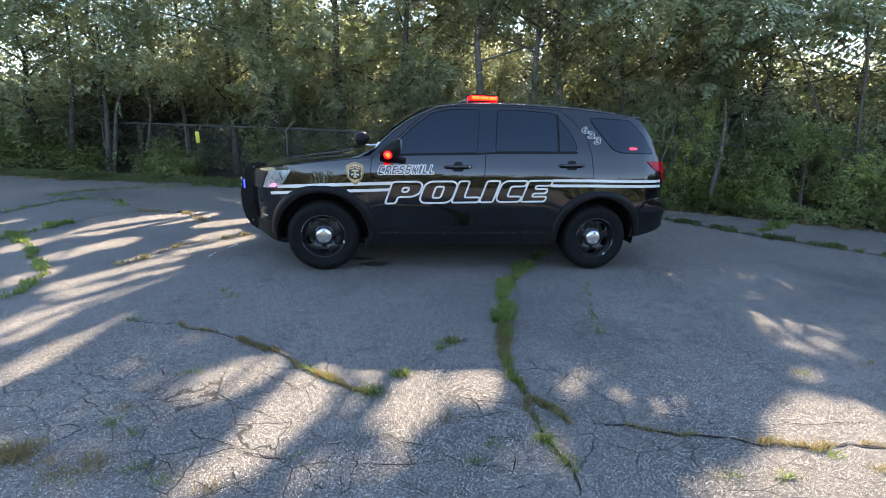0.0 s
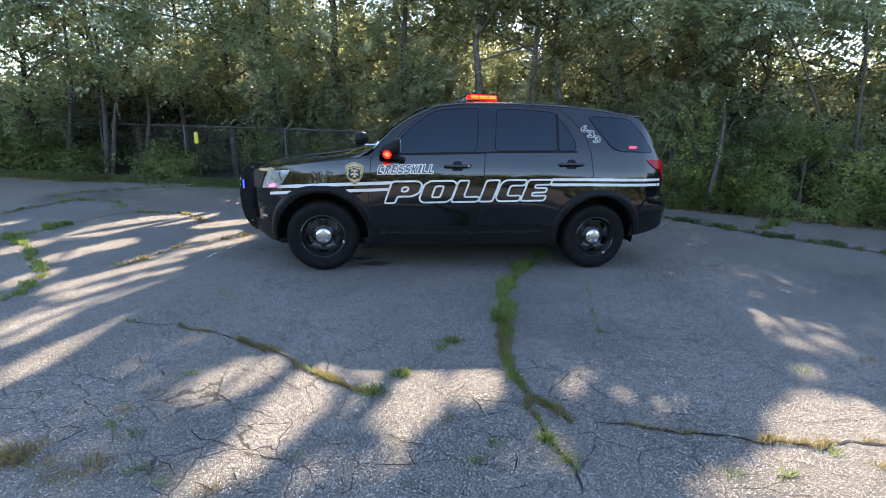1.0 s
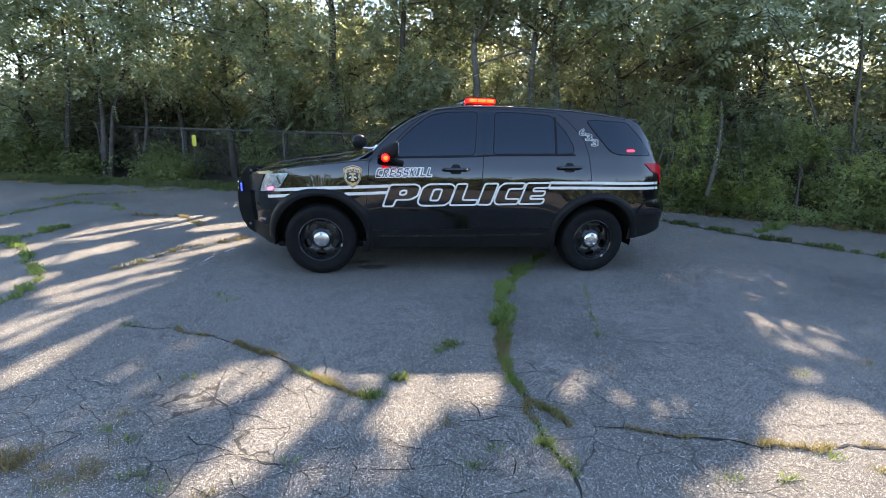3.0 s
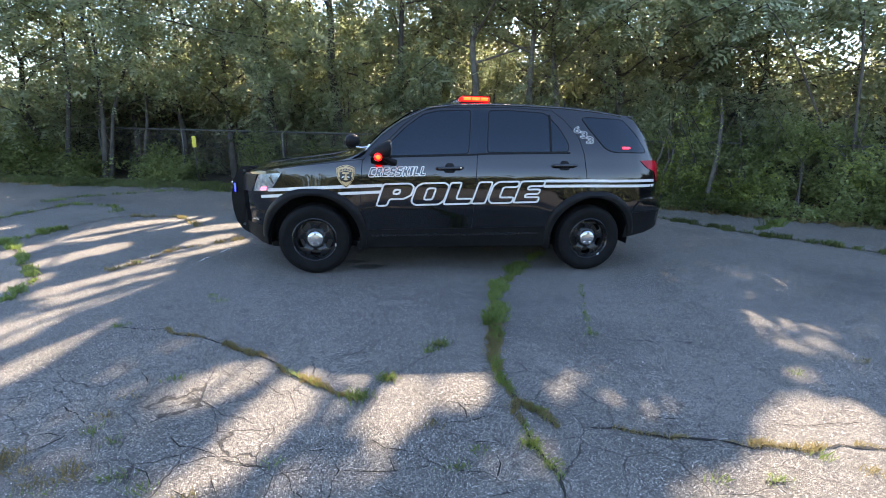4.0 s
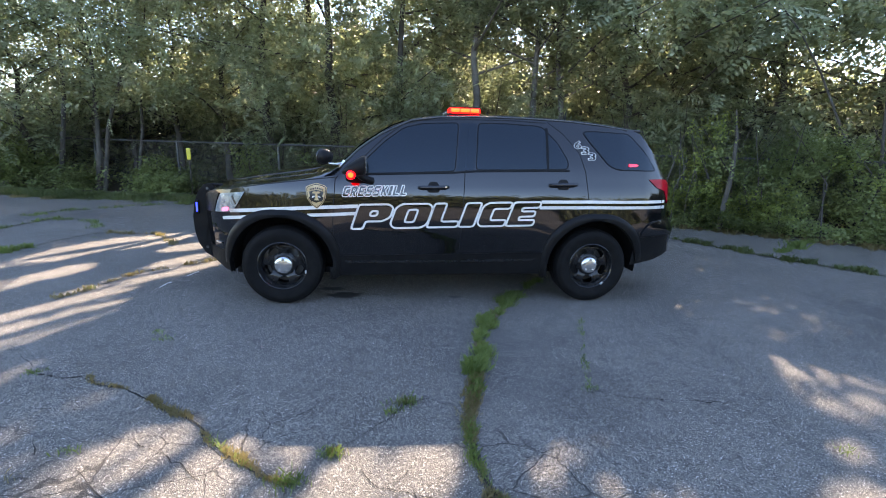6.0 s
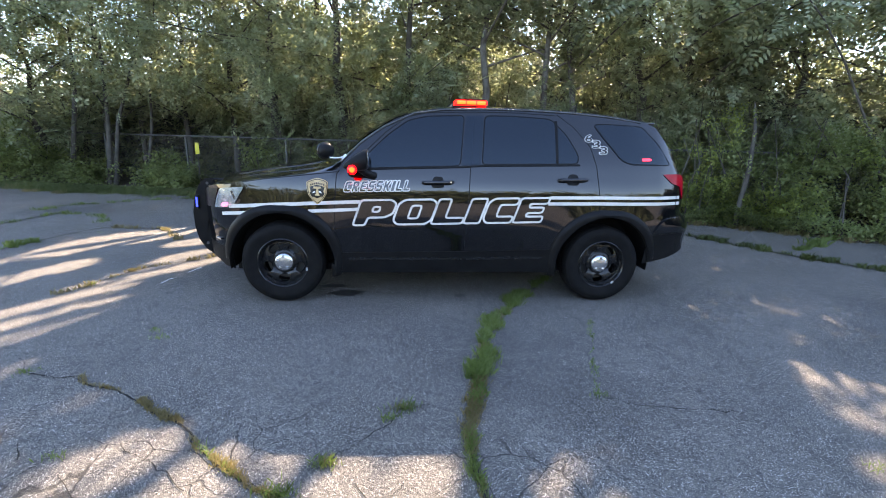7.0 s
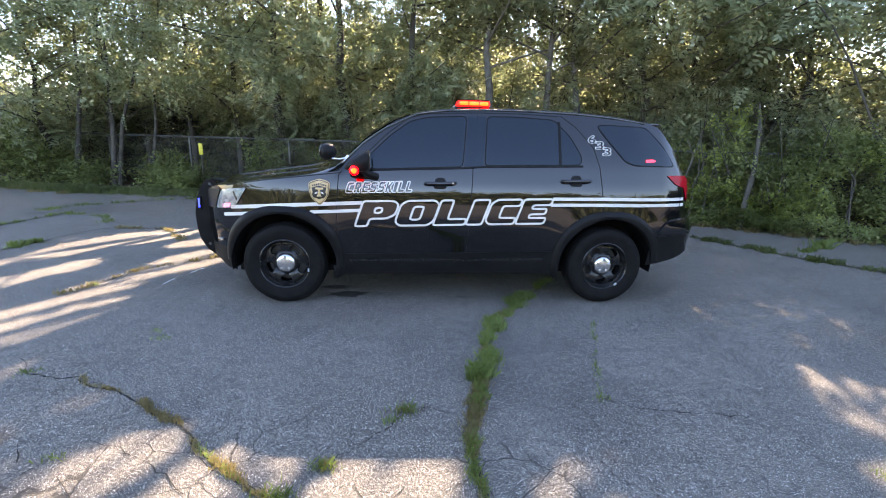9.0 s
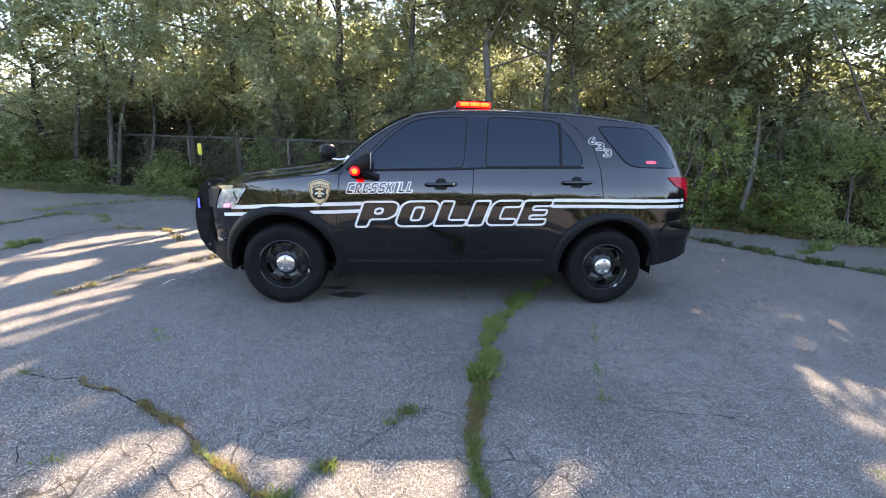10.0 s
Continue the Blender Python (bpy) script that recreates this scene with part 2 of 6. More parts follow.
# ---- building helpers ----
def part(name, bm, mat, parent=None, label="", smooth=True):
    """Links a bmesh as one mesh object under a thing or a part."""
    me = bpy.data.meshes.new(name)
    bmesh.ops.recalc_face_normals(bm, faces=bm.faces[:])
    bm.to_mesh(me)
    bm.free()
    if smooth:
        me.polygons.foreach_set("use_smooth", [True] * len(me.polygons))
        me.set_sharp_from_angle(angle=radians(38))
    me.materials.append(mat)
    ob = new(name, me)
    if parent:
        ob.parent = parent
    if label:
        tagged(ob, label)
    return ob


def thing(name, label, category, group="", kind="", at=(0, 0, 0)):
    ob = new(name)
    ob.location = at
    ob.empty_display_size = 0.1
    return tagged(ob, label, category, group, kind)


def solid(verts, faces):
    bm = bmesh.new()
    vs = [bm.verts.new(v) for v in verts]
    for f in faces:
        try:
            bm.faces.new([vs[i] for i in f])
        except ValueError:
            pass
    return bm


def box(x0, x1, y0, y1, z0, z1, bevel=0.0, m=None):
    bm = bmesh.new()
    bmesh.ops.create_cube(bm, size=1.0)
    for v in bm.verts:
        v.co = Vector(((x0 + x1) / 2 + v.co.x * (x1 - x0), (y0 + y1) / 2 + v.co.y * (y1 - y0), (z0 + z1) / 2 + v.co.z * (z1 - z0)))
    if bevel:
        bmesh.ops.bevel(bm, geom=bm.edges[:], offset=bevel, segments=2, affect="EDGES", profile=0.5)
    if m is not None:
        bm.transform(m)
    return bm


def lathe(profile, n=48, m=None):
    """Turns (radius, y) pairs round the y axis."""
    bm = bmesh.new()
    rings = []
    for r, y in profile:
        if r < 1e-5:
            rings.append([bm.verts.new((0, y, 0))])
        else:
            rings.append([bm.verts.new((r * math.cos(2 * math.pi * k / n), y, r * math.sin(2 * math.pi * k / n))) for k in range(n)])
    for a, b in zip(rings, rings[1:]):
        for k in range(n):
            q = [a[k % len(a)], a[(k + 1) % len(a)], b[(k + 1) % len(b)], b[k % len(b)]]
            q = [v for i, v in enumerate(q) if v not in q[:i]]
            if len(q) > 2:
                bm.faces.new(q)
    if m is not None:
        bm.transform(m)
    return bm


def tube(points, radii, n=8, caps=True):
    """A round, tapered tube along points."""
    bm = bmesh.new()
    rings, points = [], [Vector(p) for p in points]
    side = None
    for i, p in enumerate(points):
        d = (points[min(i + 1, len(points) - 1)] - points[max(i - 1, 0)]).normalized()
        if side is None:
            side = d.orthogonal().normalized()
        side = (side - d * side.dot(d)).normalized()
        up = d.cross(side)
        rings.append([bm.verts.new(p + radii[i] * (side * math.cos(2 * math.pi * k / n) + up * math.sin(2 * math.pi * k / n))) for k in range(n)])
    for a, b in zip(rings, rings[1:]):
        for k in range(n):
            bm.faces.new([a[k], a[(k + 1) % n], b[(k + 1) % n], b[k]])
    if caps:
        bm.faces.new(rings[0][::-1])
        bm.faces.new(rings[-1])
    return bm


def merge(*bms):
    """Joins bmeshes into the first."""
    first = bms[0]
    for other in bms[1:]:
        me = bpy.data.meshes.new("joined")
        other.to_mesh(me)
        other.free()
        first.from_mesh(me)
        bpy.data.meshes.remove(me)
    return first


def lerp_table(tab, x):
    """Smooth value from a table of (x, value) pairs."""
    if x <= tab[0][0]:
        return tab[0][1]
    for (x0, v0), (x1, v1) in zip(tab, tab[1:]):
        if x <= x1:
            u = (x - x0) / (x1 - x0)
            return v0 + (v1 - v0) * u
    return tab[-1][1]


MID = 0.98                      # the car's centre line, in y
PLAN = [(-2.32, 0.0), (-2.30, 0.25), (-2.22, 0.52), (-2.10, 0.72), (-1.95, 0.87), (-1.75, 0.945), (-1.4, 0.985), (-0.9, 0.99),
        (1.2, 0.995), (1.7, 0.98), (2.0, 0.94), (2.2, 0.88), (2.3, 0.81), (2.39, 0.68), (2.45, 0.48), (2.48, 0.25), (2.49, 0.0)]
FLANK = [(0.24, -0.07), (0.30, -0.035), (0.45, -0.030), (0.50, -0.022), (0.56, -0.018), (0.62, -0.004), (0.70, 0.004), (0.80, 0.006), (0.95, 0.0), (1.05, -0.012), (1.12, -0.03), (1.20, -0.05), (1.3, -0.075)]
BELT = [(-2.3, 0.92), (-2.1, 0.99), (-1.92, 1.02), (-1.6, 1.075), (-1.19, 1.13), (-0.9, 1.17), (0.2, 1.215), (1.1, 1.245), (2.0, 1.24), (2.2, 1.17), (2.49, 1.10)]
EDGE = [(-2.3, 0.94), (-2.1, 1.01), (-1.92, 1.04), (-1.6, 1.095), (-1.19, 1.15), (-0.97, 1.20), (-0.73, 1.43), (-0.49, 1.59), (-0.29, 1.67), (-0.1, 1.70), (0.14, 1.715), (0.5, 1.725),
        (1.0, 1.715), (1.31, 1.70), (1.55, 1.675), (1.80, 1.64), (1.90, 1.60), (2.22, 1.20), (2.49, 1.12)]
CROWN = [(-2.3, 0.03), (-1.9, 0.06), (-1.3, 0.07), (-1.1, 0.09), (-0.9, 0.09), (-0.6, 0.07), (-0.3, 0.05), (0.2, 0.045), (1.5, 0.045), (1.9, 0.06), (2.2, 0.03), (2.49, 0.01)]


def half_width(x, z):
    """Half the car's width at x along it and z above the ground."""
    back = 0.08 * min(1.0, max(0.0, (z - 0.72) / 0.1)) if x > 1.5 else 0.0
    w = lerp_table(PLAN, x + back * min(1.0, max(0.0, (x - 1.5) / 0.6)))
    belt, edge = lerp_table(BELT, x), lerp_table(EDGE, x)
    for axle in (-1.433, 1.433):
        r = math.hypot(x - axle, (z - 0.355) * 1.05)
        if z < belt and w > 0.5:
            w += 0.014 * math.exp(-((r - 0.46) / 0.11) ** 2)
    if z <= belt:
        return max(0.0, w + lerp_table(FLANK, z) * min(1.0, w / 0.5))
    low = w + lerp_table(FLANK, belt) * min(1.0, w / 0.5)
    u = min(1.0, (z - belt) / max(0.02, edge - belt))
    lean = max(0.07, 0.40 * (edge - belt))
    return max(0.0, low - lean * (0.75 * u + 0.25 * u * u))


# ---- the police car: front towards -x, near flank at y = 0 ----
def on_flank(x, z, off=0.0, side=-1):
    """A point of the car's flank, lifted off it; side -1 is the flank near y = 0."""
    return Vector((x, MID + side * (half_width(x, z) + off), z))


def flank_faces(loops, off, side=-1, depth=0.0, step=0.10):
    """Flat (x, z) loops laid on the flank as a skin, with a rim of that depth."""
    bm = bmesh.new()
    for loop in loops:
        bm.faces.new([bm.verts.new((x, 0, z)) for x, z in loop])
    xs = [v.co.x for v in bm.verts]
    zs = [v.co.z for v in bm.verts]
    for axis, lo, hi in ((0, min(xs), max(xs)), (2, min(zs), max(zs))):
        k = 1
        while lo + k * step < hi:
            co, no = [0, 0, 0], [0, 0, 0]
            co[axis], no[axis] = lo + k * step, 1
            bmesh.ops.bisect_plane(bm, geom=bm.verts[:] + bm.edges[:] + bm.faces[:], plane_co=co, plane_no=no)
            k += 1
    rim = [e for e in bm.edges if e.is_boundary] if depth else []
    top = {v: on_flank(v.co.x, v.co.z, off, side) for v in bm.verts}
    low = {v: on_flank(v.co.x, v.co.z, off - depth, side) for e in rim for v in e.verts}
    for v, p in top.items():
        v.co = p
    down = {v: bm.verts.new(p) for v, p in low.items()}
    for e in rim:
        a, b = e.verts
        bm.faces.new([a, b, down[b], down[a]])
    return bm


def ribbon_loops(points, width, closed=False):
    """Quads of a flat band along (x, z) points, mitred."""
    pts = [Vector((p[0], p[1])) for p in points]
    fine = []
    n = len(pts)
    for i in range(n if closed else n - 1):
        a, b = pts[i], pts[(i + 1) % n]
        k = max(1, int((b - a).length / 0.08))
        fine += [a.lerp(b, j / k) for j in range(k)]
    if not closed:
        fine.append(pts[-1])
    n, left, right = len(fine), [], []
    for i, p in enumerate(fine):
        a = fine[(i - 1) % n] if closed or i else p
        b = fine[(i + 1) % n] if closed or i < n - 1 else p
        d1 = (p - a).normalized() if (p - a).length > 1e-9 else (b - p).normalized()
        d2 = (b - p).normalized() if (b - p).length > 1e-9 else d1
        n1, n2 = Vector((-d1.y, d1.x)), Vector((-d2.y, d2.x))
        m = (n1 + n2)
        m = m.normalized() if m.length > 1e-6 else n1
        k = width / 2 / max(0.45, m.dot(n1))
        left.append(p + m * k)
        right.append(p - m * k)
    loops = []
    for i in range(n if closed else n - 1):
        j = (i + 1) % n
        loops.append([left[i], left[j], right[j], right[i]])
    return loops


def flank_ribbon(points, width, off, side=-1, closed=False, depth=0.0):
    bm = bmesh.new()
    seen = {}
    for loop in ribbon_loops(points, width, closed):
        vs = []
        for p in loop:
            key = (round(p.x, 5), round(p.y, 5))
            if key not in seen:
                seen[key] = bm.verts.new(on_flank(p.x, p.y, off, side))
            vs.append(seen[key])
        if len(set(vs)) == 4:
            try:
                bm.faces.new(vs)
            except ValueError:
                pass
    if depth:
        rim = [e for e in bm.edges if e.is_boundary]
        down = {}
        for e in rim:
            for v in e.verts:
                if v not in down:
                    s = -side
                    down[v] = bm.verts.new(v.co + Vector((0, s * depth, 0)))
        for e in rim:
            a, b = e.verts
            bm.faces.new([a, b, down[b], down[a]])
    return bm


def rounded(points, r=0.03, k=3):
    """Rounds the corners of a closed (x, z) loop."""
    out, n = [], len(points)
    for i, p in enumerate(points):
        a, p, b = Vector(points[i - 1]), Vector(p), Vector(points[(i + 1) % n])
        ra = min(r, (a - p).length * 0.45)
        rb = min(r, (b - p).length * 0.45)
        s, e = p + (a - p).normalized() * ra, p + (b - p).normalized() * rb
        for j in range(k + 1):
            u = j / k
            out.append(tuple(s * (1 - u) ** 2 + p * 2 * u * (1 - u) + e * u * u))
    return out


BOTTOM = [(-2.32, 0.44), (-2.15, 0.38), (-1.95, 0.30), (-1.75, 0.265), (-1.0, 0.27), (1.0, 0.285), (1.85, 0.36), (2.1, 0.40), (2.35, 0.47), (2.49, 0.56)]
FRONT_AXLE, REAR_AXLE, HUB_Z = -1.433, 1.433, 0.355
ARCH_IN, ARCH_OUT = 0.452, 0.508


def car_body():
    stations = [-2.319, -2.31, -2.29, -2.26, -2.21, -2.15, -2.08, -2.0] + [-1.9 + 0.075 * k for k in range(51)] + [1.90, 1.94, 2.0, 2.06, 2.12, 2.18, 2.24, 2.3, 2.35, 2.4, 2.44, 2.47, 2.485]
    bm, rows = bmesh.new(), []
    for x in stations:
        zb, belt, edge, crown = (lerp_table(t, x) for t in (BOTTOM, BELT, EDGE, CROWN))
        sec = [(0.0, zb), (half_width(x, zb) * 0.6, zb), (max(0.004, half_width(x, zb) - 0.05), zb)]
        for k in range(16):
            z = zb + 0.02 + (belt - zb - 0.02) * k / 15
            sec.append((half_width(x, z), z))
        for k in range(1, 9):
            z = belt + (edge - belt) * k / 8
            sec.append((half_width(x, z), z))
        he = sec[-1][0]
        for u in (0.985, 0.95, 0.88, 0.7, 0.45, 0.2, 0.0):
            rise = 1 - u ** 5 if edge - belt > 0.1 else 1 - u ** 4
            sec.append((he * u, edge + crown * (0.12 + 0.88 * (1 - u * u)) * min(1, rise + 0.15)))
        near = [bm.verts.new((x, MID - h, z)) for h, z in sec]
        far = [bm.verts.new((x, MID + h, z)) for h, z in sec[1:-1]]
        rows.append(near + far[::-1])
    for a, b in zip(rows, rows[1:]):
        n = len(a)
        for k in range(n):
            bm.faces.new([a[k], a[(k + 1) % n], b[(k + 1) % n], b[k]])
    bm.faces.new(rows[0])
    bm.faces.new(rows[-1][::-1])
    bmesh.ops.recalc_face_normals(bm, faces=bm.faces[:])
    return bm


def cut_arches(ob):
    """Cuts the four wheel wells out of the body."""
    knives = []
    for x in (FRONT_AXLE, REAR_AXLE):
        for y0, y1 in ((-0.3, 0.36), (2 * MID - 0.36, 2 * MID + 0.3)):
            bm = lathe([(0, y0), (ARCH_IN, y0), (ARCH_IN, y1), (0, y1)], 56, Matrix.Translation((x, 0, HUB_Z)))
            bmesh.ops.recalc_face_normals(bm, faces=bm.faces[:])
            me = bpy.data.meshes.new("knife")
            bm.to_mesh(me)
            bm.free()
            knives.append(new("knife", me))
    for kn in knives:
        mod = ob.modifiers.new("arch", "BOOLEAN")
        mod.operation, mod.solver, mod.object = "DIFFERENCE", "EXACT", kn
    bpy.context.view_layer.update()
    me = bpy.data.meshes.new_from_object(ob.evaluated_get(bpy.context.evaluated_depsgraph_get()))
    ob.modifiers.clear()
    ob.data = me
    for kn in knives:
        bpy.data.objects.remove(kn)
    me.polygons.foreach_set("use_smooth", [True] * len(me.polygons))
    me.set_sharp_from_angle(angle=radians(30))


car = thing("police_car", "black police sport utility car parked on cracked asphalt, lights flashing", "police car", at=(0, 0, 0))
body = part("body", car_body(), PAINT, car, "glossy black painted body shell")
cut_arches(body)


def both_sides(build, name, mat, parent, label=""):
    for side in (-1, 1):
        part(name, build(side), mat, parent, label)


# Windows, their seals, and the seams between the panels.
WINDOWS = {
    "front_window": [(-0.70, 1.185), (-0.70, 1.30), (-0.53, 1.465), (-0.36, 1.59), (-0.20, 1.63), (0.13, 1.648), (0.09, 1.222)],
    "rear_window": [(0.31, 1.65), (0.55, 1.655), (0.90, 1.64), (1.04, 1.50), (1.14, 1.33), (1.13, 1.262), (0.28, 1.237)],
    "quarter_window": [(1.29, 1.605), (1.39, 1.612), (1.76, 1.60), (1.91, 1.45), (2.04, 1.265), (1.63, 1.268), (1.54, 1.30), (1.36, 1.51)]}
for wname, loop in WINDOWS.items():
    for side in (-1, 1):
        pane = part("side_window", flank_faces([rounded(loop, 0.035)], 0.004, side, 0.006, 0.07), TINTED, car, "dark tinted window glass")
        part("window_seal", flank_ribbon(rounded(loop, 0.04), 0.009, 0.005, side, True, 0.006), PLASTIC, pane)
for side in (-1, 1):
    part("window_divider", flank_ribbon([(0.945, 1.625), (0.945, 1.25)], 0.022, 0.008, side, False, 0.008), PLASTIC, car)
    part("door_pillar", flank_faces([[(0.145, 1.645), (0.30, 1.648), (0.27, 1.238), (0.10, 1.224)]], 0.003, side, 0.004, 0.07), TINTED, car, "black gloss pillar between the doors")
    part("belt_moulding", flank_ribbon([(-0.74, 1.178), (0.10, 1.213), (0.28, 1.228), (1.15, 1.253)], 0.014, 0.009, side, False, 0.01), PLASTIC, car)
SEAMS = [[(-0.93, 1.165), (-0.955, 1.13), (-0.98, 0.75), (-0.965, 0.47)], [(0.225, 1.66), (0.18, 1.21), (0.16, 0.78), (0.145, 0.47), (0.15, 0.29)],
         [(0.96, 1.68), (1.10, 1.58), (1.25, 1.41), (1.305, 1.24), (1.335, 1.0), (1.345, 0.86)], [(-0.76, 1.20), (-0.74, 1.30), (-0.55, 1.485), (-0.37, 1.62), (-0.2, 1.66), (0.2, 1.68), (0.60, 1.685), (0.94, 1.672)],
         [(-1.90, 1.02), (-1.55, 1.078), (-1.16, 1.125), (-0.95, 1.15)], [(1.98, 0.76), (1.88, 0.62)]]
for line in SEAMS:
    both_sides(lambda s: flank_ribbon(line, 0.007, 0.0015, s), "panel_seam", SEAM, car)

# Wheel-arch flares and lower cladding in matt plastic.
def flare(x, side):
    bm, rings = bmesh.new(), []
    low, high = (-14, 178) if x < 0 else (6, 194)
    for k in range(41):
        a = radians(low + (high - low) * k / 40)
        ring = []
        for r, off in ((ARCH_OUT + 0.004, -0.01), (ARCH_OUT, 0.012), (ARCH_OUT - 0.02, 0.026), (ARCH_IN + 0.015, 0.032), (ARCH_IN - 0.004, 0.022), (ARCH_IN - 0.006, -0.05)):
            squash = 1.0 + 0.05 * abs(math.sin(2 * a)) if math.sin(a) > 0 else 1.0
            rr = r * squash if r > ARCH_IN + 0.01 else r
            px, pz = x + rr * math.cos(a), max(0.25, HUB_Z + rr * math.sin(a))
            ring.append(bm.verts.new(on_flank(px, pz, off, side)))
        rings.append(ring)
    for a, b in zip(rings, rings[1:]):
        for k in range(5):
            bm.faces.new([a[k], a[k + 1], b[k + 1], b[k]])
    return bm


for x in (FRONT_AXLE, REAR_AXLE):
    both_sides(lambda s: flare(x, s), "wheel_arch_flare", PLASTIC, car, "matt black plastic wheel-arch flare")


def liner(x, side):
    """The dark shell inside a wheel well, open towards the wheel."""
    bm = lathe([(ARCH_IN - 0.006, 0.03), (ARCH_IN - 0.006, 0.34), (0.0, 0.345)], 48)
    bmesh.ops.delete(bm, geom=[f for f in bm.faces if f.calc_center_median().z < -0.08], context="FACES")
    bm.transform(Matrix.Translation((x, 0.0 if side < 0 else 2 * MID, HUB_Z)) @ (Matrix.Identity(4) if side < 0 else Matrix.Rotation(math.pi, 4, "Z")))
    return bm


for x in (FRONT_AXLE, REAR_AXLE):
    both_sides(lambda s: liner(x, s), "wheel_liner", RUBBER, car, "black wheel-well liner")
both_sides(lambda s: flank_faces([[(-0.975, 0.27), (-0.985, 0.455), (0.15, 0.475), (1.0, 0.50), (0.985, 0.285)]], 0.012, s, 0.014), "rocker_panel", PLASTIC, car, "matt black plastic sill cladding")
both_sides(lambda s: flank_faces([[(-0.88, 0.39), (-0.88, 0.415), (0.13, 0.42), (0.13, 0.395)], [(0.165, 0.397), (0.165, 0.422), (0.85, 0.437), (0.84, 0.412)]], 0.022, s, 0.012), "sill_strip", STEEL_BLACK, car)
both_sides(lambda s: flank_faces([[(1.83, 0.365), (1.86, 0.635), (2.10, 0.645), (2.36, 0.65), (2.36, 0.48), (2.1, 0.405)]], 0.008, s, 0.012), "bumper_cladding", PLASTIC, car)
both_sides(lambda s: flank_faces([[(-1.86, 0.285), (-1.88, 0.47), (-2.05, 0.49), (-2.2, 0.50), (-2.2, 0.40), (-1.95, 0.305)]], 0.008, s, 0.012), "front_lip", PLASTIC, car)
def bumper_shelf(side):
    loop = [(1.90, 0.655), (1.945, 0.735), (2.02, 0.785), (2.14, 0.800), (2.28, 0.802), (2.38, 0.795), (2.385, 0.655)]
    return flank_faces([rounded(loop, 0.03, 3)], 0.016, side, 0.018, 0.05)


both_sides(bumper_shelf, "rear_bumper", PAINT, car, "glossy black rear bumper corner")
part("mudflap", box(-1.02, -0.97, 0.04, 0.22, 0.225, 0.34, 0.006), PLASTIC, car)
part("underbody", box(-1.9, 1.75, 0.25, 2 * MID - 0.25, 0.23, 0.30, 0.02), PLASTIC, car)

# Stripes and lettering.
for side in (-1, 1):
    part("stripe", flank_ribbon([(-1.86, 0.842), (-1.80, 0.846), (-1.45, 0.872), (-0.76, 0.906)], 0.030, 0.007, side), VINYL, car, "white reflective stripe")
    part("stripe", flank_ribbon([(0.885, 0.968), (1.33, 0.975), (2.165, 0.978)], 0.028, 0.007, side), VINYL, car, "white reflective stripe")
    part("stripe", flank_ribbon([(-1.93, 0.774), (-1.76, 0.791), (-1.69, 0.798)], 0.028, 0.007, side), VINYL, car, "white reflective stripe")
    part("stripe", flank_ribbon([(-1.19, 0.822), (-1.0, 0.829), (-0.78, 0.842)], 0.028, 0.007, side), VINYL, car, "white reflective stripe")
    part("stripe", flank_ribbon([(0.87, 0.915), (1.33, 0.923), (2.17, 0.925)], 0.028, 0.007, side), VINYL, car, "white reflective stripe")

LETTERS = {
    "P": [[(0, 0), (0.34, 0), (0.34, 0.30), (0.80, 0.30), (1.0, 0.46), (1.0, 0.86), (0.84, 1.0), (0, 1.0)], [(0.40, 0.53), (0.60, 0.53), (0.60, 0.73), (0.40, 0.73)]],
    "O": [[(0, 0.16), (0.14, 0), (0.86, 0), (1.0, 0.16), (1.0, 0.84), (0.86, 1), (0.14, 1), (0, 0.84)], [(0.36, 0.24), (0.62, 0.24), (0.62, 0.76), (0.36, 0.76)]],
    "L": [[(0, 0), (1, 0), (1, 0.24), (0.40, 0.24), (0.40, 1), (0, 1)]],
    "I": [[(0, 0), (1, 0), (1, 1), (0, 1)]],
    "R": [[(0, 0), (0.36, 0), (0.36, 0.30), (0.56, 0), (1.0, 0), (0.76, 0.36), (1.0, 0.5), (1.0, 0.86), (0.84, 1), (0, 1)], [(0.38, 0.54), (0.62, 0.54), (0.62, 0.76), (0.38, 0.76)]],
    "S": [[(0, 0), (0.86, 0), (1, 0.14), (1, 0.5), (0.88, 0.62), (0.36, 0.62), (0.36, 0.76), (1, 0.76), (1, 1), (0.14, 1), (0, 0.86), (0, 0.5), (0.12, 0.38), (0.64, 0.38), (0.64, 0.24), (0, 0.24)]],
    "K": [[(0, 0), (0.36, 0), (0.36, 0.36), (0.60, 0), (1.05, 0), (0.68, 0.52), (1.02, 1), (0.60, 1), (0.36, 0.66), (0.36, 1), (0, 1)]],
    "C": [[(0, 0.16), (0.16, 0), (1, 0), (1, 0.26), (0.42, 0.26), (0.42, 0.74), (1, 0.74), (1, 1), (0.16, 1), (0, 0.84)]],
    "E": [[(0, 0), (1, 0), (1, 0.24), (0.38, 0.24), (0.38, 0.39), (0.92, 0.39), (0.92, 0.61), (0.38, 0.61), (0.38, 0.76), (1, 0.76), (1, 1), (0, 1)]]}


def letter_loops(ch, x0, x1, z0, height, shear, slope, soft=0.022):
    out = []
    for loop in LETTERS[ch]:
        pts = [(x0 + u * (x1 - x0) + shear * v, z0 + slope * (x0 + u * (x1 - x0)) + height * v) for u, v in loop]
        out.append(rounded(pts, soft, 2))
    return out


def flip(loops, side):
    """Writing on the far flank reads the other way round."""
    return loops if side < 0 else [[(0.04 - x, z) for x, z in loop] for loop in loops]


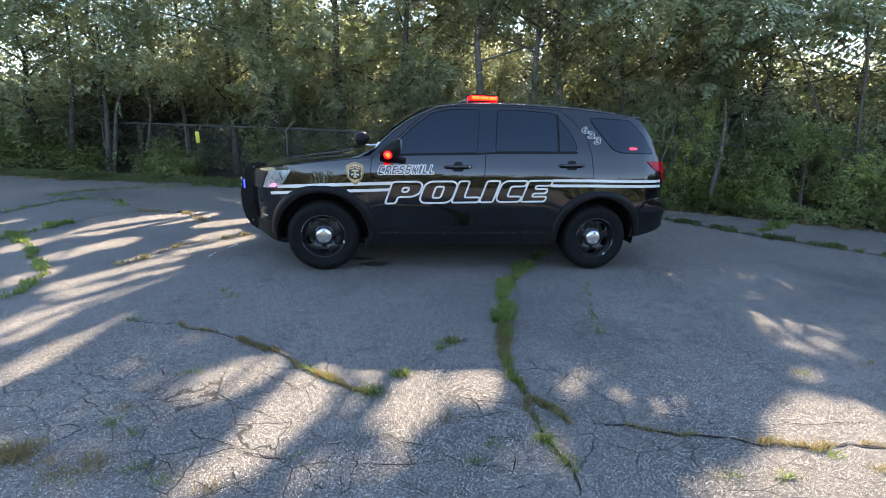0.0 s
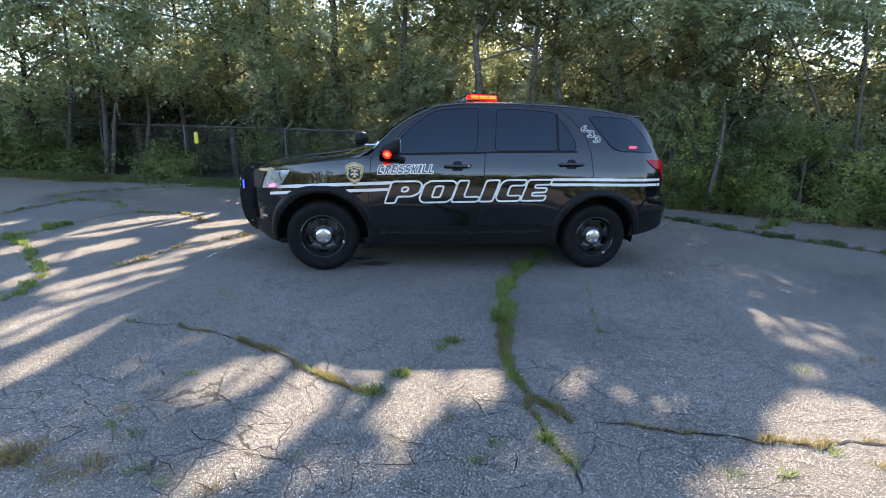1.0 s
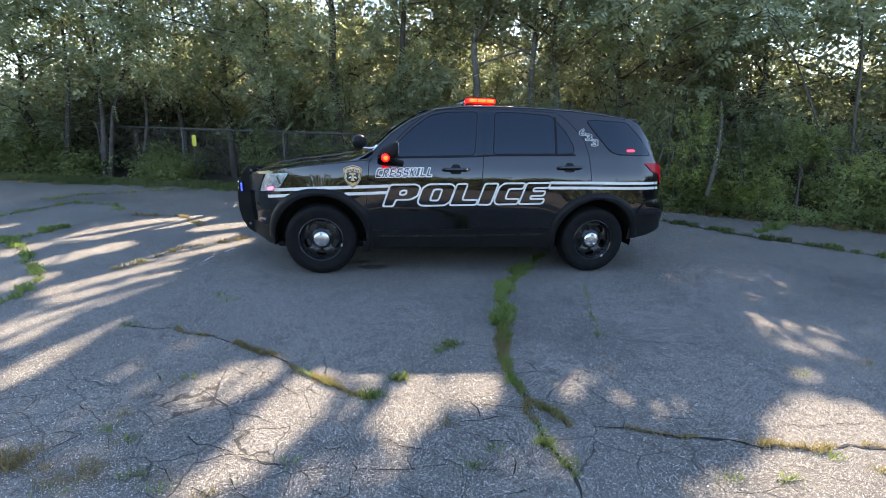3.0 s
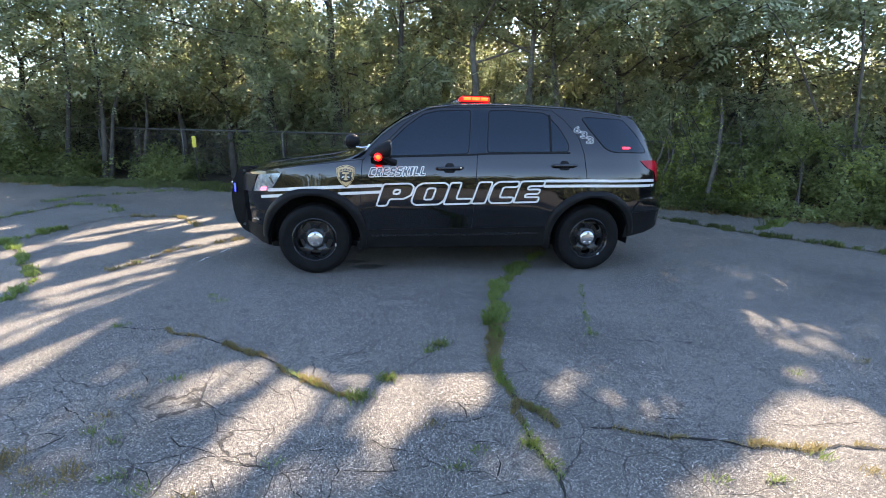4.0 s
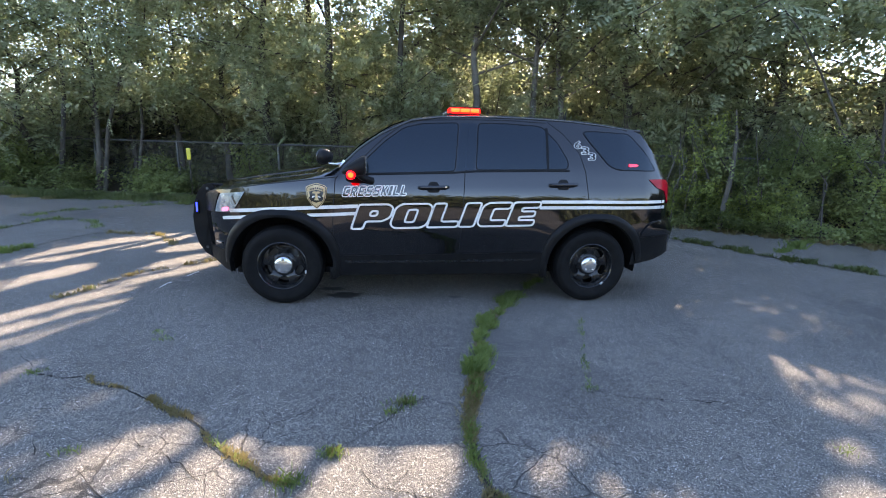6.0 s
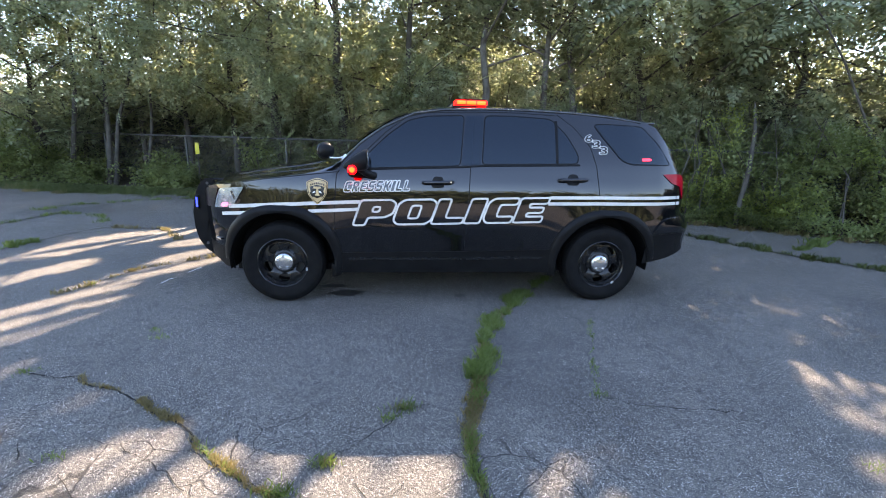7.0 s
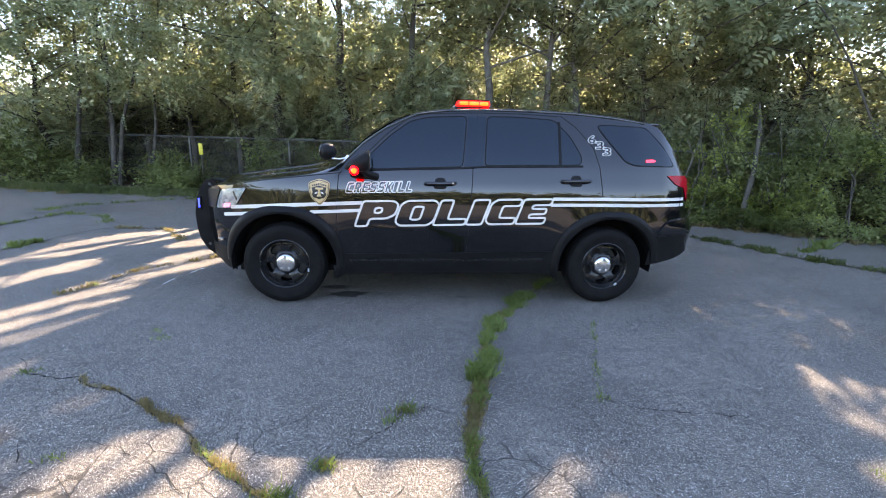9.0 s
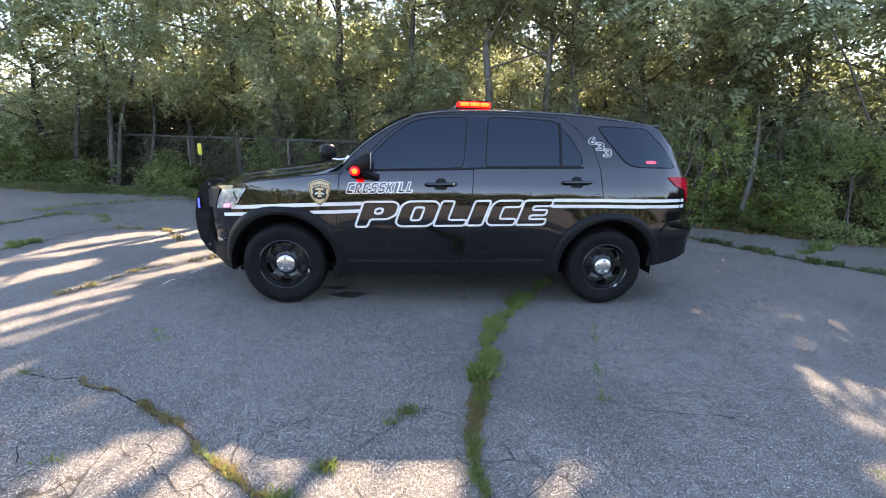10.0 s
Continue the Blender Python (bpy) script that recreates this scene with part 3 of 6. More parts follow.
for ch, x0, x1 in (("P", -0.825, -0.515), ("O", -0.495, -0.165), ("L", -0.16, 0.115), ("I", 0.125, 0.265), ("C", 0.285, 0.545), ("E", 0.56, 0.815)):
    for side in (-1, 1):
        loops = flip(letter_loops(ch, x0, x1, 0.728, 0.215, 0.075, 0.030), side)
        bm = merge(*[flank_ribbon(loop, 0.0175, 0.0035, side, True) for loop in loops])
        part("letter", bm, VINYL, car, "white outlined letter " + ch)


def text_faces(words, width, height, x0, z0, shear, slope, off, side, fat=0.0):
    """Lettering in the built-in font laid on the flank."""
    cu = bpy.data.curves.new("words", "FONT")
    cu.body, cu.shear, cu.offset, cu.resolution_u, cu.space_character = words, 0.0, fat, 2, 1.22
    ob = new("words", cu)
    bpy.context.view_layer.update()
    me = bpy.data.meshes.new_from_object(ob.evaluated_get(bpy.context.evaluated_depsgraph_get()))
    bpy.data.objects.remove(ob)
    xs, ys = [v.co.x for v in me.vertices], [v.co.y for v in me.vertices]
    pad = fat
    lo, hi, low, high = min(xs) + pad, max(xs) - pad, min(ys) + pad, max(ys) - pad
    bm = bmesh.new()
    bm.from_mesh(me)
    bpy.data.meshes.remove(me)
    for v in bm.verts:
        u, w = (v.co.x - lo) / (hi - lo), (v.co.y - low) / (high - low)
        x = x0 + u * width + shear * w
        z = z0 + slope * u * width + height * w
        v.co = on_flank(x if side < 0 else (2 * x0 + width - x), z, off, side) if side < 0 else on_flank(2 * x0 + width - x, z, off, side)
    return bm


for side in (-1, 1):
    for k, ch in enumerate("CRESSKILL"):
        x0 = -0.900 + (0.0655 * k if k < 7 else 0.0655 * k - 0.026)
        loops = flip(letter_loops(ch, x0, x0 + (0.032 if ch == "I" else 0.056), 1.016, 0.090, 0.026, 0.035, 0.007), side)
        part("letter", merge(*[flank_ribbon(loop, 0.0078 if n == 0 else 0.005, 0.0035, side, True) for n, loop in enumerate(loops)]), VINYL, car, "small white outlined letter " + ch)
    for k, (x, z) in enumerate(((1.235, 1.485), (1.305, 1.435), (1.37, 1.382))):
        part("unit_number", text_faces("633"[k], 0.064, 0.066, x - 0.032, z - 0.033, 0.006, 0.0, 0.0025, side, 0.055), VINYL, car, "white outlined numeral")
        part("unit_number", text_faces("633"[k], 0.064, 0.066, x - 0.032, z - 0.033, 0.006, 0.0, 0.004, side, 0.012), INK, car)

# The shield on the front wing: plain shapes in gold, white and black.
SHIELD = [(-1.11, 1.098), (-1.175, 1.078), (-1.203, 1.061), (-1.196, 1.011), (-1.187, 0.961), (-1.155, 0.914), (-1.11, 0.876), (-1.066, 0.916), (-1.036, 0.963), (-1.028, 1.011), (-1.022, 1.066), (-1.05, 1.082)]


def shrunk(k):
    return rounded([(-1.112 + (x + 1.112) * k, 0.99 + (z - 0.99) * k) for x, z in SHIELD], 0.012 * k, 2)


for side in (-1, 1):
    badge = part("shield_badge", flank_faces([shrunk(1.0)], 0.009, side, 0.0, 0.05), GOLD, car, "gold-edged shield badge")
    part("shield_border", flank_faces([shrunk(0.94)], 0.0105, side, 0.0, 0.05), INK, badge)
    part("shield_rim", flank_faces([shrunk(0.88)], 0.012, side, 0.0, 0.05), GOLD, badge)
    part("shield_field", flank_faces([shrunk(0.80)], 0.0135, side, 0.0, 0.05), INK, badge)
    part("shield_scroll", flank_faces([[(-1.186, 1.052), (-1.180, 1.022), (-1.112, 1.042), (-1.045, 1.024), (-1.038, 1.055), (-1.112, 1.076)]], 0.015, side, 0.0, 0.05), GOLD, badge)
    part("shield_bars", flank_faces([[(-1.166 + 0.015 * k, 1.034 + 0.004 * (3.5 - abs(k - 3.5))), (-1.157 + 0.015 * k, 1.034 + 0.004 * (3.5 - abs(k - 3.5))), (-1.157 + 0.015 * k, 1.050 + 0.004 * (3.5 - abs(k - 3.5))), (-1.166 + 0.015 * k, 1.050 + 0.004 * (3.5 - abs(k - 3.5)))] for k in range(8)], 0.0165, side), INK, badge)
    for loop in ([(-1.186, 1.018), (-1.172, 1.022), (-1.164, 0.985), (-1.176, 0.972)], [(-1.052, 1.022), (-1.040, 1.018), (-1.048, 0.972), (-1.060, 0.985)]):
        part("shield_ribbon", flank_faces([loop], 0.015, side, 0.0, 0.05), GOLD, badge)
    part("shield_emblem", flank_faces([[(-1.132, 0.952), (-1.090, 0.952), (-1.099, 0.968), (-1.103, 1.008), (-1.078, 1.012), (-1.082, 1.026), (-1.140, 1.026), (-1.146, 1.012), (-1.119, 1.008), (-1.123, 0.968)]], 0.015, side, 0.0, 0.05), GOLD, badge)
    for loop in ([(-1.146, 0.985), (-1.126, 0.992), (-1.126, 0.980), (-1.150, 0.970)], [(-1.098, 0.992), (-1.078, 0.985), (-1.074, 0.970), (-1.098, 0.980)]):
        part("shield_wing", flank_faces([loop], 0.015, side, 0.0, 0.05), VINYL, badge, "white wing of the emblem")
    part("shield_scroll", flank_faces([[(-1.150, 0.944), (-1.111, 0.930), (-1.073, 0.944), (-1.078, 0.925), (-1.111, 0.902), (-1.143, 0.923)]], 0.015, side, 0.0, 0.05), GOLD, badge)

# Door handles over flat near-black patches that paint the shade of their recesses.
for x, z in ((-0.10, 1.078), (1.09, 1.122)):
    for side in (-1, 1):
        cup_shade = part("handle_recess_shade", flank_faces([rounded([(x - 0.055, z - 0.045), (x + 0.05, z - 0.045), (x + 0.056, z), (x + 0.035, z + 0.05), (x - 0.035, z + 0.05), (x - 0.058, z)], 0.022, 3)], 0.002, side, 0.0, 0.05), SEAM, car)
        pts = [on_flank(x - 0.13, z - 0.005, 0.0, side), on_flank(x - 0.115, z, 0.03, side), on_flank(x, z + 0.003, 0.042, side), on_flank(x + 0.11, z + 0.006, 0.032, side), on_flank(x + 0.13, z + 0.005, 0.0, side)]
        part("door_handle", tube(pts, [0.013, 0.016, 0.017, 0.016, 0.013], 10), PAINT, car, "black door handle")
        if x < 0:
            part("key_lock", lathe([(0, -0.004), (0.009, -0.003), (0.010, 0.004)], 14, Matrix.Translation(on_flank(x + 0.105, z + 0.008, 0.05, side))), CHROME, car)

# Lamps at the corners.
HEAD = [(-1.940, 0.985), (-1.715, 1.010), (-1.780, 0.908), (-1.832, 0.836), (-2.02, 0.818), (-1.985, 0.90)]
TAIL = [(1.955, 1.185), (2.10, 1.188), (2.27, 1.175), (2.29, 1.05), (2.30, 0.955), (2.225, 0.952), (2.195, 1.0), (2.165, 1.075), (2.06, 1.105)]
for side in (-1, 1):
    back = part("headlight", flank_faces([rounded(HEAD, 0.015, 2)], 0.004, side, 0.01, 0.05), REFLECTOR, car, "clear headlight unit")
    part("headlight_lens", flank_faces([rounded(HEAD, 0.015, 2)], 0.012, side, 0.01, 0.05), CLEAR, back)
    part("headlight_bezel", flank_ribbon([(-1.83, 0.97), (-1.80, 0.90)], 0.018, 0.007, side), PLASTIC, back)
    part("flashing_lamp", flank_faces([rounded([(-1.935, 0.835), (-1.875, 0.84), (-1.865, 0.872), (-1.925, 0.865)], 0.01, 2)], 0.008, side, 0.004, 0.05), HEAD_FLASH, back, "lit pinkish red warning lamp")
    part("nose_trim", flank_faces([[(-1.965, 0.985), (-2.005, 0.90), (-2.04, 0.815), (-2.26, 0.80), (-2.25, 0.90), (-2.12, 0.975)]], 0.004, side, 0.004, 0.03), PLASTIC, car, "black trim beside the grille")
    tl = part("tail_light", flank_faces([rounded(TAIL, 0.012, 2)], 0.008, side, 0.014, 0.05), RED_LENS, car, "red tail light")
    part("fog_lamp_trim", flank_faces([[(-2.06, 0.53), (-2.05, 0.545), (-1.98, 0.545), (-1.98, 0.53)]], 0.012, side, 0.01, 0.05), CHROME, car)
    part("rear_flasher", flank_faces([rounded([(1.735, 1.298), (1.735, 1.322), (1.81, 1.325), (1.84, 1.312), (1.81, 1.300)], 0.006, 2)], 0.010, side, 0.008, 0.05), PINK_LIT, car, "lit red warning lamp in the rear side window")

# Front: grille, bonnet edge, windscreen and rear glass.
gr = part("grille", box(-2.33, -2.29, 0.55, 2 * MID - 0.55, 0.62, 0.90, 0.01), PLASTIC, car)
for k in range(4):
    part("grille_bar", box(-2.345, -2.325, 0.56, 2 * MID - 0.56, 0.65 + 0.065 * k, 0.675 + 0.065 * k, 0.004), CHROME, gr)


def across(x0, x1, n, m, reach, lift):
    """A sheet over the top of the body between two stations."""
    bm, rows = bmesh.new(), []
    for i in range(n + 1):
        x = x0 + (x1 - x0) * i / n
        edge, crown = lerp_table(EDGE, x), lerp_table(CROWN, x)
        he = half_width(x, edge)
        row = []
        for j in range(m + 1):
            u = reach * (2 * j / m - 1)
            au = abs(u)
            row.append(bm.verts.new((x - 0.3 * lift, MID + u * he, edge + crown * (0.12 + 0.88 * (1 - au * au)) * min(1, 1.15 - au ** 5) + lift)))
        rows.append(row)
    for a, b in zip(rows, rows[1:]):
        for k in range(m):
            bm.faces.new([a[k], a[k + 1], b[k + 1], b[k]])
    return bm


part("windscreen", across(-0.94, -0.36, 12, 16, 0.90, 0.006), TINTED, car, "dark windscreen")
part("rear_glass", across(1.95, 2.19, 8, 14, 0.88, 0.006), TINTED, car, "dark rear window")
for side in (-1, 1):
    for u in (0.66, 0.90):
        ridge = []
        for k in range(12):
            x = -1.96 + 0.86 * k / 11
            edge = lerp_table(EDGE, x)
            ridge.append((x, MID + side * (u - 0.05 * (1 - k / 11)) * half_width(x, edge), edge + lerp_table(CROWN, x) * (0.12 + 0.88 * (1 - u * u)) * min(1, 1.15 - u ** 4) - 0.002))
        part("bonnet_crease", tube(ridge, [0.002] + [0.008] * 10 + [0.002], 12), PAINT, car)
wiper = part("wiper", tube([(-1.05, 0.45, 1.235), (-1.0, 0.75, 1.275), (-0.98, 1.1, 1.285)], [0.008, 0.008, 0.006], 6), PLASTIC, car)
part("spoiler", box(1.74, 1.97, 0.36, 2 * MID - 0.36, 1.622, 1.652, 0.012), PAINT, car)
# Grey metal tubes stand in for the highlight along roof edge and front pillars.
for side in (-1, 1):
    part("roof_edge_sheen", tube([on_flank(x, lerp_table(EDGE, x) - 0.012, 0.004, side) for x in (-0.55, -0.3, -0.05, 0.3, 0.7, 1.1, 1.45, 1.75)], [0.007] * 8, 10), ZINC, car)
    part("pillar_edge_sheen", tube([on_flank(x, lerp_table(EDGE, x) - 0.010, 0.003, side) for x in (-0.93, -0.85, -0.75, -0.65, -0.55)], [0.009] * 5, 10), ZINC, car)

# Push bumper at the front: two curved side plates, cross bars and lit tubes.
def plate_outline():
    outer = [(-2.110, 1.045), (-2.170, 1.04), (-2.225, 0.985), (-2.270, 0.88), (-2.295, 0.74), (-2.290, 0.60), (-2.265, 0.49), (-2.210, 0.40), (-2.150, 0.355), (-2.085, 0.35)]
    inner = [(-2.095, 0.42), (-2.140, 0.48), (-2.160, 0.58), (-2.165, 0.70), (-2.150, 0.80), (-2.125, 0.85), (-2.095, 0.87), (-2.085, 0.99)]
    return outer + inner


bar = part("push_bumper", box(-2.210, -2.170, 0.50, 2 * MID - 0.50, 0.88, 0.96, 0.012), PLASTIC, car, "black steel push bumper")
for y in (0.37, 2 * MID - 0.41):
    outline = plate_outline()
    n = len(outline)
    bm = solid([(x, y, z) for x, z in outline] + [(x, y + 0.04, z) for x, z in outline], [list(range(n)), list(range(2 * n - 1, n - 1, -1))] + [[k, (k + 1) % n, n + (k + 1) % n, n + k] for k in range(n)])
    bmesh.ops.triangulate(bm, faces=[f for f in bm.faces if len(f.verts) > 4])
    plate = part("side_plate", bm, PLASTIC, bar)
    for x, z in ((-2.150, 1.0), (-2.190, 0.45)):
        part("bolt", lathe([(0, -0.006), (0.012, -0.005), (0.014, 0.002)], 10, Matrix.Translation((x, y, z))), ZINC, plate)
    tube_case = part("lamp_case", box(-2.262, -2.230, y - 0.016, y + 0.04, 0.768, 0.892, 0.004), PLASTIC, plate)
    out = y - 0.0205 if y < MID else y + 0.0405
    part("lit_tube", box(-2.254, -2.240, out, out + 0.004, 0.788, 0.872, 0.001), BLUE_LIT, tube_case, "lit blue warning lamp")
    part("stay", tube([(-2.120, y + 0.02, 1.035), (-1.970, y + 0.02, 1.03), (-1.750, y + 0.05, 1.045)], [0.012] * 3, 8), PLASTIC, bar)
part("cross_bar", box(-2.220, -2.180, 0.50, 2 * MID - 0.50, 0.46, 0.54, 0.012), PLASTIC, bar)

# Door mirrors, A-pillar spotlight, roof beacon bar and aerials.
def mirror_head(side):
    """A wedge-shaped mirror housing: tall behind, drawn down and in towards the front."""
    bm, rings = bmesh.new(), []
    for x, top, low, near, far in ((-0.878, 1.215, 1.190, -0.15, -0.03), (-0.855, 1.245, 1.180, -0.185, 0.0), (-0.81, 1.280, 1.173, -0.205, 0.012), (-0.755, 1.315, 1.168, -0.215, 0.018), (-0.712, 1.338, 1.172, -0.218, 0.018), (-0.690, 1.340, 1.182, -0.212, 0.014), (-0.682, 1.332, 1.196, -0.200, 0.006)):
        ring = []
        for k in range(16):
            a = 2 * math.pi * k / 16
            c, w = math.cos(a), math.sin(a)
            c, w = math.copysign(abs(c) ** 0.6, c), math.copysign(abs(w) ** 0.6, w)
            y = (near + far) / 2 + c * (far - near) / 2
            ring.append(bm.verts.new((x, y if side < 0 else 2 * MID - y, (top + low) / 2 + w * (top - low) / 2)))
        rings.append(ring)
    for a, b in zip(rings, rings[1:]):
        for k in range(16):
            bm.faces.new([a[k], a[(k + 1) % 16], b[(k + 1) % 16], b[k]])
    bm.faces.new(rings[0][::-1])
    bm.faces.new(rings[-1])
    return bm


for side in (-1, 1):
    base = on_flank(-0.66, 1.13, 0.0, side)
    arm = part("door_mirror", tube([base + Vector((0.02, 0, -0.01)), base + Vector((-0.05, side * 0.05, 0.02)), base + Vector((-0.10, side * 0.10, 0.055))], [0.034, 0.028, 0.024], 10), PLASTIC, car, "black door mirror")
    part("mirror_shell", mirror_head(side), PLASTIC, arm)
    middle = base.y + side * 0.12
    part("mirror_glass", box(-0.681, -0.677, middle - 0.075, middle + 0.075, 1.205, 1.322, 0.002), CHROME, arm)
    lamp = part("turn_lamp", lathe([(0, -0.030), (0.020, -0.026), (0.034, -0.012), (0.038, 0.004), (0.036, 0.03)], 24, Matrix.Translation((-0.800, middle + side * 0.105, 1.184)) @ pose(0, 0, 0, 0, 0, 180 if side > 0 else 0)), RED_FLASH, arm, "lit red warning lamp in the mirror")
    part("lamp_core", lathe([(0, -0.004), (0.018, -0.002), (0.022, 0.004)], 20, Matrix.Translation((-0.798, middle + side * 0.137, 1.184)) @ pose(0, 0, 0, 0, 0, 180 if side > 0 else 0)), AMBER_LIT, lamp)

root = on_flank(-0.80, 1.33, 0.0, -1)
spot = part("spotlight", lathe([(0, 0.062), (0.037, 0.056), (0.06, 0.033), (0.068, 0.0), (0.066, -0.025), (0.063, -0.037), (0, -0.037)], 28, Matrix.Translation(root + Vector((-0.24, -0.02, -0.012))) @ pose(0, 0, 0, 0, 0, -127)), PLASTIC, car, "black spotlight on the windscreen pillar")
part("spotlight_rim", lathe([(0.064, -0.039), (0.070, -0.037), (0.071, -0.026), (0.066, -0.024)], 28, Matrix.Translation(root + Vector((-0.24, -0.02, -0.012))) @ pose(0, 0, 0, 0, 0, -127)), STEEL_BLACK, spot)
part("spotlight_arm", tube([root + Vector((-0.235, -0.03, -0.05)), root + Vector((-0.20, -0.045, -0.066)), root + Vector((-0.155, -0.04, -0.072)), root + Vector((-0.11, 0.0, -0.066))], [0.009, 0.010, 0.009, 0.012], 10), CHROME, spot, "chrome arm")
part("spotlight_bracket", flank_faces([[(-0.935, 1.238), (-0.918, 1.233), (-0.872, 1.285), (-0.887, 1.298)]], 0.015, -1, 0.015, 0.05), CHROME, spot, "bright pillar bracket")

beacon = part("beacon_bar", box(0.055, 0.395, 0.48, 2 * MID - 0.48, 1.715, 1.752, 0.010), PLASTIC, car, "roof light bar with grey lenses, lit red at its end")
for y0, y1 in ((0.46, 0.67), (0.67, 0.88), (0.88, 1.08), (1.08, 1.29), (1.29, 1.50)):
    first = y0 < 0.47
    lens = part("beacon_lens", box(0.075 if first else 0.085, 0.375 if first else 0.365, y0, y1 - 0.004, 1.752, 1.802, 0.014), RED_LIT if first else GREY_LENS, beacon, "lit red beacon lens" if first else "")
    if first:
        for x0, x1 in ((0.092, 0.172), (0.180, 0.270), (0.278, 0.358)):
            part("beacon_core", box(x0, x1, y0 - 0.004, y0 + 0.01, 1.762, 1.794, 0.006), AMBER_LIT, lens)
part("beacon_top", box(0.085, 0.365, 0.47, 2 * MID - 0.47, 1.803, 1.812, 0.004), PLASTIC, beacon)
part("beacon_hook", box(0.195, 0.25, 0.262, 0.30, 1.705, 1.718, 0.003), VINYL, beacon)
for x, y in ((0.55, 1.0), (1.35, 0.8)):
    aerial = part("roof_aerial", tube([(x, y, 1.755), (x, y, 1.80), (x + 0.01, y, 1.84)], [0.012, 0.008, 0.004], 8), PLASTIC, car)


# Wheels: black steel discs with five openings, bright centre caps.
def wheel(x, side):
    y = 0.0 if side < 0 else 2 * MID
    m = Matrix.Translation((x, y, HUB_Z)) @ (Matrix.Identity(4) if side < 0 else Matrix.Rotation(math.pi, 4, "Z"))
    hub = part("wheel", lathe([(0, 0.062), (0.06, 0.062), (0.10, 0.072), (0.118, 0.085), (0.118, 0.095), (0, 0.095)], 40, m), STEEL_BLACK, car, "black steel wheel")
    part("tyre", lathe([(0.210, 0.05), (0.219, 0.018), (0.238, 0.012), (0.262, 0.006), (0.29, 0.0), (0.315, 0.004), (0.322, 0.010), (0.335, 0.014), (0.348, 0.035), (0.3535, 0.05),
                        (0.3545, 0.085), (0.348, 0.087), (0.348, 0.093), (0.355, 0.095), (0.355, 0.145), (0.348, 0.147), (0.348, 0.153), (0.3545, 0.155), (0.3535, 0.19), (0.345, 0.21), (0.315, 0.235), (0.25, 0.235), (0.222, 0.2)], 72, m), RUBBER, hub)
    part("rim", lathe([(0.220, 0.016), (0.214, 0.012), (0.207, 0.018), (0.202, 0.03), (0.196, 0.05), (0.190, 0.056), (0.184, 0.075), (0.180, 0.12), (0.180, 0.19), (0.212, 0.2), (0.216, 0.06)], 64, m), STEEL_BLACK, hub)
    part("brake_disc", lathe([(0, 0.15), (0.165, 0.15), (0.165, 0.165), (0, 0.165)], 40, m), ZINC, hub)
    part("dust_plate", lathe([(0, 0.17), (0.19, 0.17), (0.19, 0.18), (0, 0.18)], 40, m), RUBBER, hub)
    for k in range(5):
        a0 = 2 * math.pi * (k / 5) + 0.30
        bm, rows = bmesh.new(), []
        for r, half, yy in ((0.098, 0.60, 0.074), (0.112, 0.44, 0.064), (0.126, 0.33, 0.056), (0.152, 0.30, 0.052), (0.170, 0.40, 0.055), (0.180, 0.56, 0.060), (0.196, 0.63, 0.064)):
            row = []
            for dy, w in ((0.016, 1.0), (0.004, 0.94), (0.0, 0.70), (0.0, -0.70), (0.004, -0.94), (0.016, -1.0)):
                a = a0 + half * w
                row.append(bm.verts.new((r * math.cos(a), yy + dy, r * math.sin(a))))
            rows.append(row)
        for p, q in zip(rows, rows[1:]):
            for j in range(5):
                bm.faces.new([p[j], p[j + 1], q[j + 1], q[j]])
        bm.transform(m)
        part("spoke", bm, STEEL_BLACK, hub)
    cap = part("centre_cap", lathe([(0, 0.030), (0.05, 0.032), (0.070, 0.038), (0.083, 0.05), (0.088, 0.066), (0.086, 0.075)], 40, m), CHROME, hub, "bright chrome centre cap")
    for k in range(5):
        a = 2 * math.pi * k / 5 + 0.3
        part("lug_nut", lathe([(0, 0.022), (0.011, 0.024), (0.014, 0.034), (0.014, 0.05)], 6, m @ Matrix.Translation((0.055 * math.cos(a), 0, 0.055 * math.sin(a)))), CHROME, cap)
    part("balance_weight", box(0.198, 0.212, 0.006, 0.018, -0.052, -0.022, 0.003, m @ Matrix.Rotation(radians(4 if x < 0 else 44), 4, "Y")), WEIGHT, hub)


for x in (FRONT_AXLE, REAR_AXLE):
    for side in (-1, 1):
        wheel(x, side)


# ---- the ground ----
def sheet(name, outline, z, mat, label, category, thick=0.0):
    bm = bmesh.new()
    f = bm.faces.new([bm.verts.new((x, y, z)) for x, y in outline])
    if f.normal.z < 0 or True:
        bmesh.ops.recalc_face_normals(bm, faces=bm.faces[:])
        f.normal_update()
        if f.normal.z < 0:
            f.normal_flip()
    if thick:
        r = bmesh.ops.extrude_face_region(bm, geom=[f])
        for v in (g for g in r["geom"] if isinstance(g, bmesh.types.BMVert)):
            v.co.z -= thick
    bmesh.ops.triangulate(bm, faces=[g for g in bm.faces if len(g.verts) > 4])
    ob = part(name, bm, mat, None, "", False)
    return tagged(ob, label, category, kind="structure")


sheet("ground", [(400 * math.cos(a * math.pi / 24), 400 * math.sin(a * math.pi / 24)) for a in range(48)], -0.012, SOIL, "brown woodland soil under the trees", "ground")
LOT = [(-70, -60), (60, -60), (40, -25), (14.5, -3.0), (8.88, 1.82), (6.7, 3.51), (5.28, 4.57), (2.02, 5.89), (-1.68, 6.96), (-4.21, 7.62), (-6.7, 8.47), (-10.19, 8.8), (-16.88, 9.87), (-70, 22)]
